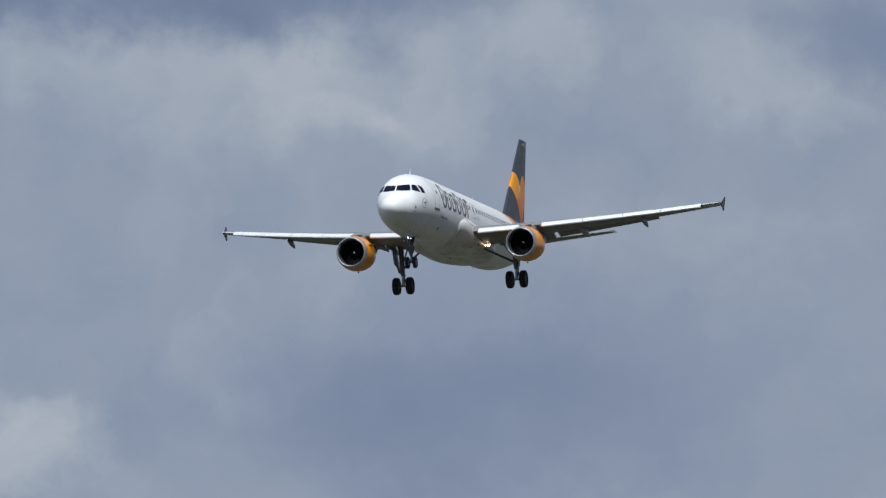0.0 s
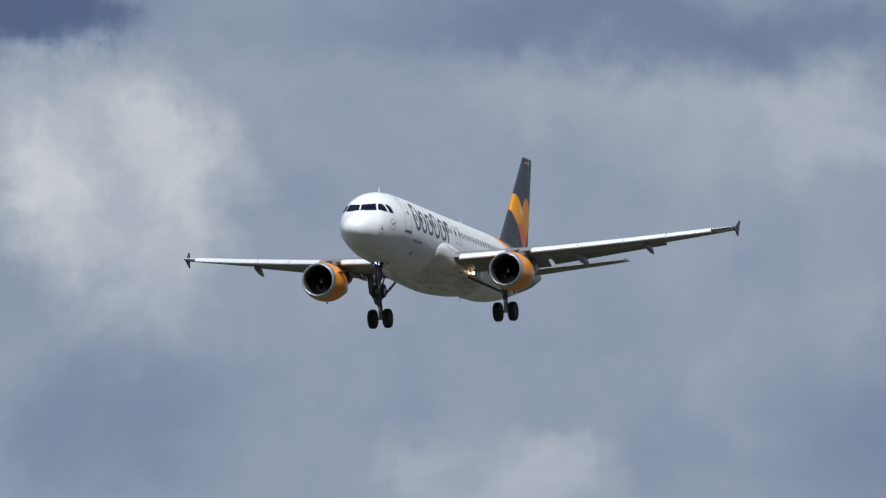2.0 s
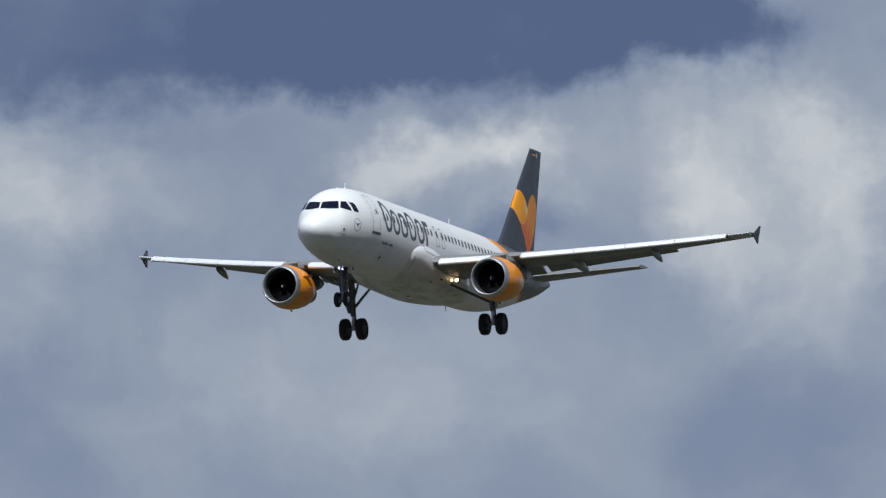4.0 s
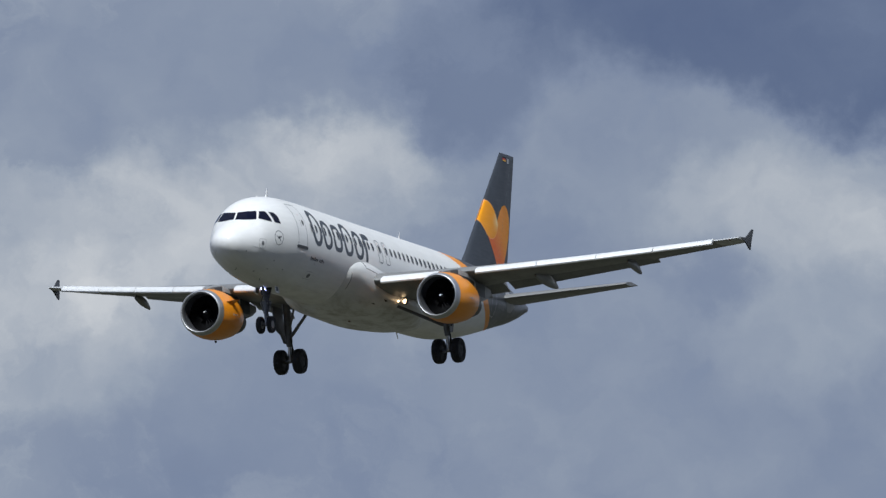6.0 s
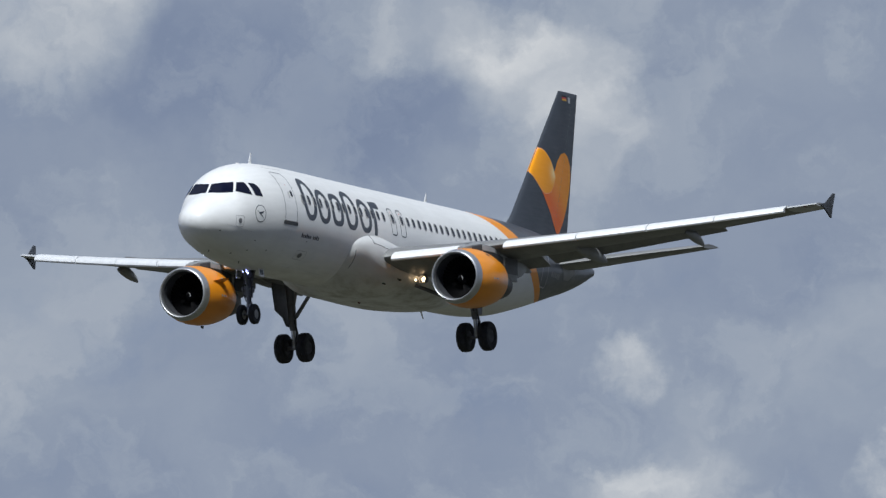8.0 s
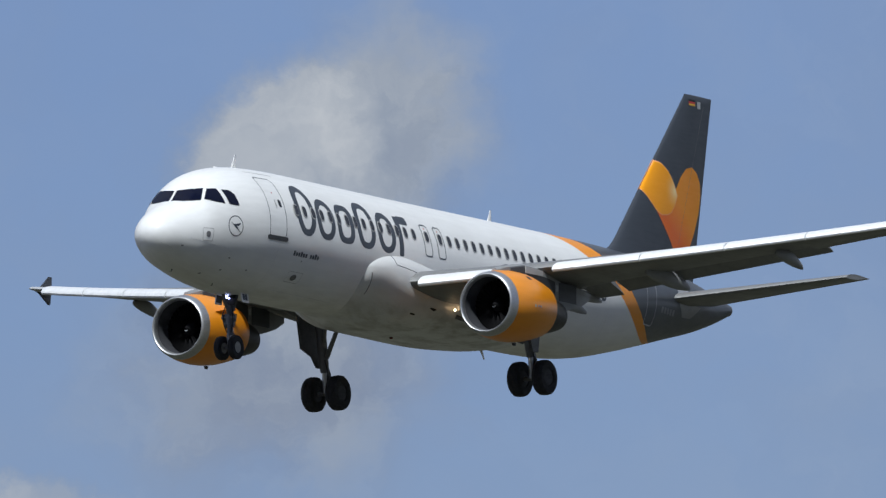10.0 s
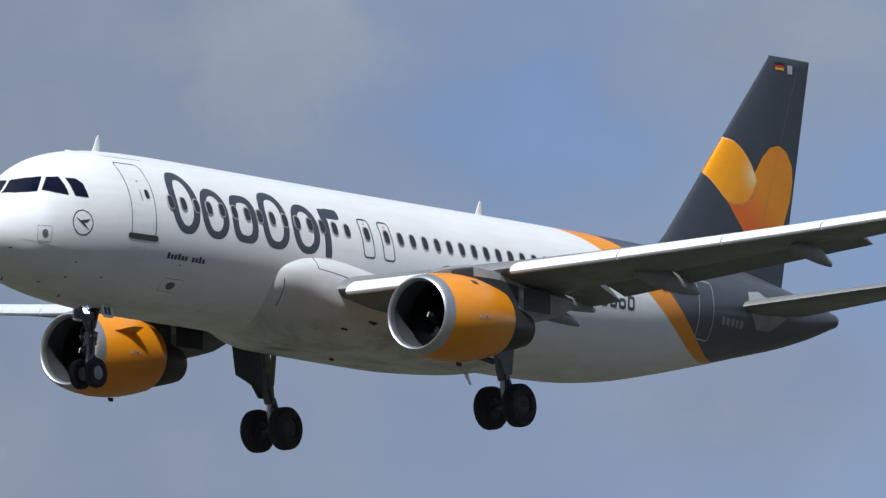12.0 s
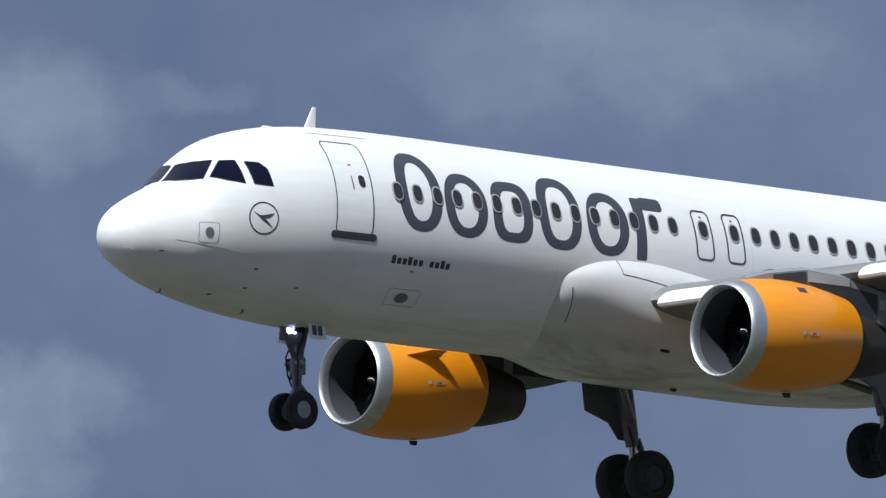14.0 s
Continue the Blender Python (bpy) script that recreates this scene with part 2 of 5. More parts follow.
# ---- materials ----
def paint(name, colour, rough=0.35, metal=0.0, grain=0.06, scale=1.3, coat=0.0, dirt=None, relief=0.0):
    """A painted or bare surface with faint blotches, streaks along the airflow and fine relief."""
    mat = bpy.data.materials.new(name)
    mat.use_nodes = True
    tree = mat.node_tree
    bsdf = tree.nodes["Principled BSDF"]
    place = node(tree, "ShaderNodeTexCoord").outputs["Object"]
    big = node(tree, "ShaderNodeTexNoise", {"Vector": place, "Scale": scale, "Detail": 5.0, "Roughness": 0.6}).outputs[0]
    flow = node(tree, "ShaderNodeMapping", {0: place, 3: (0.35, 3.0, 3.0)}).outputs[0]
    streak = node(tree, "ShaderNodeTexNoise", {"Vector": flow, "Scale": scale * 2.2, "Detail": 4.0}).outputs[0]
    both = calc(tree, "ADD", big, streak)
    dark = tuple(c * (1 - 3 * grain) for c in colour) + (1,)
    light = tuple(min(1, c * (1 + grain)) for c in colour) + (1,)
    level = node(tree, "ShaderNodeMapRange", {0: both, 1: 0.65, 2: 1.25}).outputs[0]
    tone = blend(tree, level, dark, light)
    if dirt:
        spots = node(tree, "ShaderNodeMapRange", {0: streak, 1: 0.56, 2: 0.78, 4: 0.55}).outputs[0]
        tone = blend(tree, spots, tone, dirt + (1,))
    tree.links.new(tone, bsdf.inputs["Base Color"])
    ro = node(tree, "ShaderNodeMapRange", {0: both, 1: 0.6, 2: 1.4, 3: rough * 1.25, 4: rough * 0.8}).outputs[0]
    tree.links.new(ro, bsdf.inputs["Roughness"])
    bsdf.inputs["Metallic"].default_value = metal
    bsdf.inputs["Coat Weight"].default_value = coat
    bsdf.inputs["Coat Roughness"].default_value = 0.12
    if relief:
        fine = node(tree, "ShaderNodeTexNoise", {"Vector": place, "Scale": 30.0, "Detail": 4.0}).outputs[0]
        bump = node(tree, "ShaderNodeBump", {"Strength": relief, "Distance": 0.01, "Height": fine})
        tree.links.new(bump.outputs[0], bsdf.inputs["Normal"])
    return mat


def glow(name, colour, strength):
    mat = bpy.data.materials.new(name)
    mat.use_nodes = True
    bsdf = mat.node_tree.nodes["Principled BSDF"]
    bsdf.inputs["Base Color"].default_value = colour + (1,)
    bsdf.inputs["Emission Color"].default_value = colour + (1,)
    bsdf.inputs["Emission Strength"].default_value = strength
    return mat


ORANGE = (0.86, 0.29, 0.008)
SLATE = (0.062, 0.072, 0.088)
WHITE = (0.80, 0.80, 0.79)


def livery_paint():
    """White hull paint, with an orange band slanting down the rear and slate grey behind it."""
    mat = paint("hull_paint", WHITE, rough=0.42, grain=0.025, scale=0.8, coat=0.22)
    mat.node_tree.nodes["Principled BSDF"].inputs["Specular IOR Level"].default_value = 0.35
    tree = mat.node_tree
    bsdf = tree.nodes["Principled BSDF"]
    white = bsdf.inputs["Base Color"].links[0].from_socket
    place = node(tree, "ShaderNodeTexCoord").outputs["Object"]
    xyz = node(tree, "ShaderNodeSeparateXYZ", {0: place})
    aft = calc(tree, "MULTIPLY", xyz.outputs[0], -1.0)
    # the band's edges, as distance aft against the angle round the hull
    centre = calc(tree, "MULTIPLY_ADD", calc(tree, "MAXIMUM", calc(tree, "SUBTRACT", aft, 24.6), 0.0), 0.066, 0.0)
    angle = calc(tree, "MULTIPLY", calc(tree, "ARCTAN2", calc(tree, "ABSOLUTE", xyz.outputs[1]), calc(tree, "SUBTRACT", xyz.outputs[2], centre)), 57.2958)

    def behind(start, turn, slope, bend):
        t = calc(tree, "SUBTRACT", angle, turn)
        edge = calc(tree, "ADD", calc(tree, "MULTIPLY_ADD", t, slope, start), calc(tree, "MULTIPLY", calc(tree, "MULTIPLY", t, t), bend))
        return calc(tree, "GREATER_THAN", aft, edge)
    front, rear = behind(24.4, 20.0, 0.033, 0.000098), behind(26.65, 41.0, 0.029, 0.000090)
    # skin panels: thin seams round the hull
    seam = calc(tree, "PINGPONG", calc(tree, "ADD", aft, 0.3), 2.67)
    thin = calc(tree, "LESS_THAN", seam, 0.008)
    tone = blend(tree, calc(tree, "MULTIPLY", thin, 0.2), white, (0.35, 0.35, 0.35, 1))
    # exhaust and hydraulic stains under the belly, streaked along the flow
    flow = node(tree, "ShaderNodeMapping", {0: place, 3: (0.3, 0.9, 0.7)}).outputs[0]
    smear = node(tree, "ShaderNodeTexNoise", {"Vector": flow, "Scale": 2.4, "Detail": 6.0, "Roughness": 0.65}).outputs[0]
    low = node(tree, "ShaderNodeMapRange", {0: xyz.outputs[2], 1: -1.2, 2: -2.0}).outputs[0]
    soil = node(tree, "ShaderNodeMapRange", {0: smear, 1: 0.40, 2: 0.78, 4: 0.42}).outputs[0]
    tone = blend(tree, calc(tree, "MULTIPLY", low, soil), tone, (0.33, 0.31, 0.26, 1))
    tone = blend(tree, front, tone, ORANGE + (1,))
    tone = blend(tree, rear, tone, SLATE + (1,))
    tree.links.new(tone, bsdf.inputs["Base Color"])
    return mat


def heart_paint():
    """Yellow-orange that pales towards the printed glint at the heart's notch."""
    mat = paint("yellow_orange_paint", (0.93, 0.355, 0.010), rough=0.45, grain=0.012)
    tree = mat.node_tree
    bsdf = tree.nodes["Principled BSDF"]
    base = bsdf.inputs["Base Color"].links[0].from_socket
    place = node(tree, "ShaderNodeTexCoord").outputs["Object"]
    flat = node(tree, "ShaderNodeMapping", {0: place, 1: (33.85, 0, -4.45), 3: (1, 0, 1)}).outputs[0]
    far = tree.nodes.new("ShaderNodeVectorMath")
    far.operation = "LENGTH"
    tree.links.new(flat, far.inputs[0])
    near = node(tree, "ShaderNodeMapRange", {0: far.outputs["Value"], 1: 0.75, 2: 0.05}).outputs[0]
    tree.links.new(blend(tree, calc(tree, "MULTIPLY", near, near), base, (0.95, 0.72, 0.36, 1)), bsdf.inputs["Base Color"])
    return mat


def lobe_paint():
    """Orange that deepens to red-orange towards the heart's point."""
    mat = paint("deep_orange_paint", (0.90, 0.31, 0.012), rough=0.45, grain=0.012)
    tree = mat.node_tree
    bsdf = tree.nodes["Principled BSDF"]
    base = bsdf.inputs["Base Color"].links[0].from_socket
    xyz = node(tree, "ShaderNodeSeparateXYZ", {0: node(tree, "ShaderNodeTexCoord").outputs["Object"]})
    down = node(tree, "ShaderNodeMapRange", {0: calc(tree, "ADD", xyz.outputs[2], calc(tree, "MULTIPLY_ADD", xyz.outputs[0], -0.7, -23.8)), 1: 4.3, 2: 2.9}).outputs[0]
    tree.links.new(blend(tree, down, base, (0.80, 0.155, 0.02, 1)), bsdf.inputs["Base Color"])
    return mat


M_HULL = livery_paint()
M_FAINT = paint("faint_grey_line", (0.42, 0.42, 0.42), rough=0.45, grain=0.04)
M_WHITE = paint("white_paint", WHITE, rough=0.38, grain=0.03, coat=0.3)
M_FAIRING = paint("fairing_paint", (0.66, 0.665, 0.66), rough=0.38, grain=0.03, scale=0.7, coat=0.25)
def grime(mat):
    """Oil and exhaust stains on the underside, in blotches drawn out along the flow."""
    tree = mat.node_tree
    bsdf = tree.nodes["Principled BSDF"]
    clean = bsdf.inputs["Base Color"].links[0].from_socket
    place = node(tree, "ShaderNodeTexCoord").outputs["Object"]
    flow = node(tree, "ShaderNodeMapping", {0: place, 3: (0.45, 1.0, 0.8)}).outputs[0]
    blot = node(tree, "ShaderNodeTexNoise", {"Vector": flow, "Scale": 1.6, "Detail": 7.0, "Roughness": 0.66}).outputs[0]
    low = node(tree, "ShaderNodeMapRange", {0: node(tree, "ShaderNodeSeparateXYZ", {0: place}).outputs[2], 1: -1.45, 2: -2.1}).outputs[0]
    stain = node(tree, "ShaderNodeMapRange", {0: blot, 1: 0.44, 2: 0.66, 4: 0.75}).outputs[0]
    tree.links.new(blend(tree, calc(tree, "MULTIPLY", low, stain), clean, (0.20, 0.18, 0.14, 1)), bsdf.inputs["Base Color"])


grime(M_FAIRING)
M_WING = paint("wing_grey", (0.20, 0.203, 0.205), rough=0.45, grain=0.07, dirt=(0.13, 0.13, 0.12))
M_FLAP = paint("flap_fairing_grey", (0.27, 0.275, 0.28), rough=0.45, grain=0.07, dirt=(0.16, 0.16, 0.15))
M_WING_LIGHT = paint("wing_light_grey", (0.46, 0.47, 0.48), rough=0.4, grain=0.05)
M_SLAT = paint("slat_paint", (0.72, 0.73, 0.74), rough=0.42, grain=0.04)
M_ORANGE = paint("orange_paint", ORANGE, rough=0.36, grain=0.022, scale=0.9, coat=0.2)
M_ORANGE_DEEP = lobe_paint()
M_LOBE_EDGE = paint("pale_orange_edge", (0.92, 0.42, 0.20), rough=0.45, grain=0.012)
M_YELLOW = heart_paint()
M_SLATE = paint("slate_paint", (0.050, 0.058, 0.072), rough=0.45, grain=0.015)
for m in (M_YELLOW, M_ORANGE_DEEP, M_LOBE_EDGE, M_SLATE):
    m.node_tree.nodes["Principled BSDF"].inputs["Specular IOR Level"].default_value = 0.25
M_DARK = paint("dark_grey_paint", (0.045, 0.048, 0.055), rough=0.45, grain=0.08)
M_INK = paint("dark_slate_ink", (0.050, 0.060, 0.078), rough=0.45, grain=0.05)
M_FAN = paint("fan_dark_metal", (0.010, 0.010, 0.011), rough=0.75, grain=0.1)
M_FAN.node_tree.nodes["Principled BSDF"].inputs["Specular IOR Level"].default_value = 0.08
M_HUB = paint("dark_wheel_hub", (0.026, 0.027, 0.032), rough=0.7, grain=0.1, scale=5)
M_RIM = paint("wheel_rim_grey", (0.31, 0.31, 0.30), rough=0.5, grain=0.08, scale=6)
# black of small parts, and of sheets painted as dark engine voids
M_BLACK = paint("black_part_and_void", (0.012, 0.012, 0.013), rough=0.6, grain=0.1)
M_METAL = paint("polished_aluminium", (0.58, 0.59, 0.61), rough=0.48, metal=1.0, grain=0.05, scale=3)
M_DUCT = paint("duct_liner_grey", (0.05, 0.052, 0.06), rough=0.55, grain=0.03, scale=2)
M_STEEL = paint("dull_steel", (0.22, 0.22, 0.23), rough=0.45, metal=0.5, grain=0.12, scale=6)
M_GEAR = paint("gear_grey_paint", (0.115, 0.12, 0.135), rough=0.45, grain=0.10, scale=5, dirt=(0.06, 0.06, 0.06))
M_NOZZLE = paint("heat_darkened_metal", (0.055, 0.052, 0.05), rough=0.5, metal=0.5, grain=0.04, scale=1.5)
M_RUBBER = paint("tyre_rubber", (0.018, 0.019, 0.023), rough=0.85, grain=0.1, scale=6, relief=0.2)
M_GLASS = paint("cockpit_glass", (0.006, 0.008, 0.022), rough=0.05, grain=0.05)
M_GLASS.node_tree.nodes["Principled BSDF"].inputs["Specular IOR Level"].default_value = 0.16
M_PANE = paint("cabin_window_glass", (0.02, 0.022, 0.028), rough=0.12, grain=0.05)
M_RIM_GREY = paint("window_rim_grey", (0.36, 0.36, 0.355), rough=0.45, grain=0.06)
M_RED = paint("red_lens", (0.12, 0.008, 0.008), rough=0.2)
M_FLAG_RED = paint("flag_red", (0.5, 0.02, 0.02), rough=0.4)
M_FLAG_GOLD = paint("flag_gold", (0.7, 0.4, 0.02), rough=0.4)
M_LAMP_COOL = glow("cool_lamp", (0.42, 0.48, 1.0), 9.0)
M_LAMP_WARM = glow("warm_lamp", (1.0, 0.70, 0.40), 7.0)
M_BEACON = glow("red_beacon_glow", (1.0, 0.12, 0.03), 3.0)


# ---- shapes ----
def part(name, bm, material, parent, label="", smooth=True, sharp=35):
    bmesh.ops.recalc_face_normals(bm, faces=bm.faces)
    if smooth:
        for f in bm.faces:
            f.smooth = True
        for e in bm.edges:
            if len(e.link_faces) == 2 and e.calc_face_angle(0) > radians(sharp):
                e.smooth = False
    mesh = bpy.data.meshes.new(name)
    bm.to_mesh(mesh)
    bm.free()
    for m in material if isinstance(material, (list, tuple)) else (material,):
        mesh.materials.append(m)
    ob = new(name, mesh)
    ob.parent = parent
    if label:
        tagged(ob, label)
    return ob


def loft(rings, caps=(True, True), closed=True, bm=None):
    bm = bm or bmesh.new()
    rows = [[bm.verts.new(p) for p in ring] for ring in rings]
    n = len(rows[0])
    for a, b in zip(rows, rows[1:]):
        for i in range(n if closed else n - 1):
            j = (i + 1) % n
            bm.faces.new((a[i], a[j], b[j], b[i]))
    for cap, row in zip(caps, (rows[0], rows[-1])):
        if cap and closed:
            bm.faces.new(row)
    return bm


def revolve(profile, centre, segments=48, bm=None, squash=1.0):
    """profile: (aft, radius) pairs turned about the fore-and-aft line through centre."""
    rings = []
    for s, r in profile:
        rings.append([(-s, centre[0] + r * math.sin(2 * math.pi * k / segments),
                       centre[1] + r * squash * math.cos(2 * math.pi * k / segments)) for k in range(segments)])
    return loft(rings, (False, False), True, bm)


def tube(points, radii, segments=14, bm=None):
    """A round bar along points."""
    rings = []
    for i, (p, r) in enumerate(zip(points, radii)):
        a, b = Vector(points[max(i - 1, 0)]), Vector(points[min(i + 1, len(points) - 1)])
        d = (b - a).normalized()
        u = d.orthogonal().normalized() if i == 0 else (u - d * u.dot(d)).normalized()
        v = d.cross(u)
        rings.append([Vector(p) + r * (math.cos(2 * math.pi * k / segments) * u + math.sin(2 * math.pi * k / segments) * v)
                      for k in range(segments)])
    return loft(rings, (True, True), True, bm)


def slab(outline, offset, bm=None, bevel=0.0):
    """A plate: outline points in space, thickened by the vector offset."""
    bm = bm or bmesh.new()
    a = [bm.verts.new(Vector(p)) for p in outline]
    b = [bm.verts.new(Vector(p) + Vector(offset)) for p in outline]
    n = len(a)
    bm.faces.new(a[::-1])
    bm.faces.new(b)
    for i in range(n):
        bm.faces.new((a[i], a[(i + 1) % n], b[(i + 1) % n], b[i]))
    if bevel:
        bmesh.ops.bevel(bm, geom=bm.edges[:], offset=bevel, segments=2, affect="EDGES")
    return bm


def curve(table, s):
    """A smooth curve through the rows (s, value)."""
    xs, ys = [r[0] for r in table], [r[1] for r in table]
    if s <= xs[0]:
        return ys[0]
    if s >= xs[-1]:
        return ys[-1]
    k = max(i for i in range(len(xs) - 1) if xs[i] <= s)

    def slope(i):
        if i == 0:
            return (ys[1] - ys[0]) / (xs[1] - xs[0])
        if i == len(xs) - 1:
            return (ys[-1] - ys[-2]) / (xs[-1] - xs[-2])
        a, b = (ys[i] - ys[i - 1]) / (xs[i] - xs[i - 1]), (ys[i + 1] - ys[i]) / (xs[i + 1] - xs[i])
        return 0.0 if a * b <= 0 else 2 * a * b / (a + b)
    h = xs[k + 1] - xs[k]
    u = (s - xs[k]) / h
    return ((1 + 2 * u) * (1 - u) ** 2 * ys[k] + u * (1 - u) ** 2 * h * slope(k)
            + u * u * (3 - 2 * u) * ys[k + 1] + u * u * (u - 1) * h * slope(k + 1))


# hull: distance aft of the nose tip against crown, keel and half width
CROWN = ((-0.1, -0.50), (-0.07, -0.34), (0.04, -0.15), (0.3, 0.10), (0.72, 0.35), (1.15, 0.56), (1.36, 0.67), (1.55, 0.86), (1.74, 1.08),
         (2.0, 1.30), (2.3, 1.51), (2.65, 1.68), (3.0, 1.80), (3.5, 1.925), (4.2, 2.04), (5.0, 2.11), (6.0, 2.15), (7.0, 2.165), (10.0, 2.15), (14.0, 2.125), (22.0, 2.105), (24.5, 2.095), (27.0, 2.07),
         (30.0, 2.0), (33.0, 1.8), (35.0, 1.52), (36.5, 1.26), (37.6, 1.03))
KEEL = ((-0.1, -0.50), (-0.07, -0.67), (0.04, -0.86), (0.3, -1.10), (0.75, -1.33), (1.5, -1.58), (2.5, -1.79), (3.5, -1.92), (5.0, -2.02),
        (6.5, -2.06), (23.0, -2.07), (25.0, -2.03), (27.0, -1.84), (29.0, -1.49), (31.0, -1.08), (33.0, -0.64), (35.0, -0.20),
        (36.5, 0.22), (37.6, 0.60))
HALF = ((-0.1, 0.0), (-0.07, 0.20), (0.04, 0.42), (0.3, 0.70), (0.75, 0.95), (1.5, 1.25), (2.5, 1.555), (3.5, 1.76), (4.5, 1.885), (6.0, 1.955), (7.5, 1.975),
        (24.0, 1.975), (27.0, 1.86), (29.0, 1.66), (31.0, 1.38), (33.0, 1.03), (35.0, 0.66), (36.5, 0.40), (37.6, 0.22))


def hull_point(s, angle, lift=0.0):
    """A point of the hull's skin; angle in degrees, 0 at the crown, 90 on the port side. lift: metres outside it."""
    top, low, half = curve(CROWN, s), curve(KEEL, s), curve(HALF, s)
    mid = 0.5 * (top + low)
    a = radians(angle)
    return Vector((-s, (half + lift) * math.sin(a), mid + (0.5 * (top - low) + lift) * math.cos(a)))


def hull_at(s, z, lift=0.0, side=1):
    """The skin at the height z."""
    top, low = curve(CROWN, s), curve(KEEL, s)
    c = max(-1.0, min(1.0, (z - 0.5 * (top + low)) / (0.5 * (top - low))))
    p = hull_point(s, math.degrees(math.acos(c)), lift)
    p.y *= side
    return p


def decal(outline, name, material, parent, label="", lift=0.006, side=1, step=0.12, inner=None):
    """A thin sheet that follows the skin: outline of (aft, height) points, filled in narrow strips; inner: a hole."""
    bm = bmesh.new()
    zs = [p[1] for p in outline]
    rows = []
    lo, hi = min(zs), max(zs)
    n = max(2, int((hi - lo) / step) + 1)

    def spans(pts, z):
        hits = []
        for (s0, z0), (s1, z1) in zip(pts, pts[1:] + pts[:1]):
            if (z0 <= z < z1) or (z1 <= z < z0):
                hits.append(s0 + (s1 - s0) * (z - z0) / (z1 - z0))
        return sorted(hits)
    marks = [lo + 1e-5, hi - 1e-5] + [lo + (hi - lo) * k / n for k in range(1, n)] + [z for z in zs if lo < z < hi]
    if inner:
        zi = [p[1] for p in inner]
        marks += [z for z in zi if min(zi) < z < max(zi)]
        marks += [z + d for z in (min(zi), max(zi)) for d in (-1e-5, 1e-5)]
    levels = []
    for z in sorted(marks):
        if not levels or z - levels[-1] > 8e-6:
            levels.append(z)

    def quad(sa0, sa1, sb0, sb1, za, zb):
        m = max(1, int(max(sa1 - sa0, sb1 - sb0) / 0.2) + 1)
        for i in range(m):
            u, v = i / m, (i + 1) / m
            pts = [hull_at(sa0 + (sa1 - sa0) * u, za, lift, side), hull_at(sa0 + (sa1 - sa0) * v, za, lift, side),
                   hull_at(sb0 + (sb1 - sb0) * v, zb, lift, side), hull_at(sb0 + (sb1 - sb0) * u, zb, lift, side)]
            bm.faces.new([bm.verts.new(p) for p in pts])
    for za, zb in zip(levels, levels[1:]):
        a, b = spans(outline, za), spans(outline, zb)
        if inner:
            ia, ib = spans(inner, za), spans(inner, zb)
            if len(ia) == 2 and len(ib) == 2:
                a, b = sorted(a + ia), sorted(b + ib)
        if len(a) != len(b):
            zm = 0.5 * (za + zb)
            a = b = spans(outline, zm)
        for k in range(0, min(len(a), len(b)) - 1, 2):
            quad(a[k], a[k + 1], b[k], b[k + 1], za, zb)
    bmesh.ops.remove_doubles(bm, verts=bm.verts, dist=0.0004)
    return part(name, bm, material, parent, label)


def rounded(s0, s1, z0, z1, r, lean=0.0, n=5):
    """A rounded rectangle as (aft, height) points; lean: metres aft per metre of height."""
    pts = []
    for cs, cz, a0 in ((s1 - r, z1 - r, 0), (s0 + r, z1 - r, 90), (s0 + r, z0 + r, 180), (s1 - r, z0 + r, 270)):
        for k in range(n + 1):
            a = radians(a0 + 90 * k / n)
            pts.append((cs + r * math.cos(a), cz + r * math.sin(a)))
    return [(s + lean * (z - z0), z) for s, z in pts]


AIRFOIL = ((1.0, 0.0), (0.9, 0.022), (0.75, 0.05), (0.55, 0.083), (0.35, 0.098), (0.2, 0.088), (0.1, 0.068), (0.04, 0.046),
           (0.012, 0.026), (0.0, 0.0), (0.012, -0.018), (0.04, -0.030), (0.1, -0.042), (0.2, -0.052), (0.35, -0.056), (0.55, -0.042),
           (0.75, -0.018), (0.9, -0.004))


def section(lead, chord, y, z, thick=1.0, tilt=0.0, cut=None, vertical=False):
    """An aerofoil ring. lead: aft place of its nose; tilt: degrees nose-up; thick scales the depth; cut: ends the chord there."""
    pts = []
    for u, v in AIRFOIL:
        if cut and u > cut:
            v = v * 0.6
            u = cut
        x, h = u * chord, v * chord * thick
        a = radians(tilt)
        xr, hr = x * math.cos(a) + h * math.sin(a), -x * math.sin(a) + h * math.cos(a)
        pts.append((-(lead + xr), y + hr, z) if vertical else (-(lead + xr), y, z + hr))
    return pts

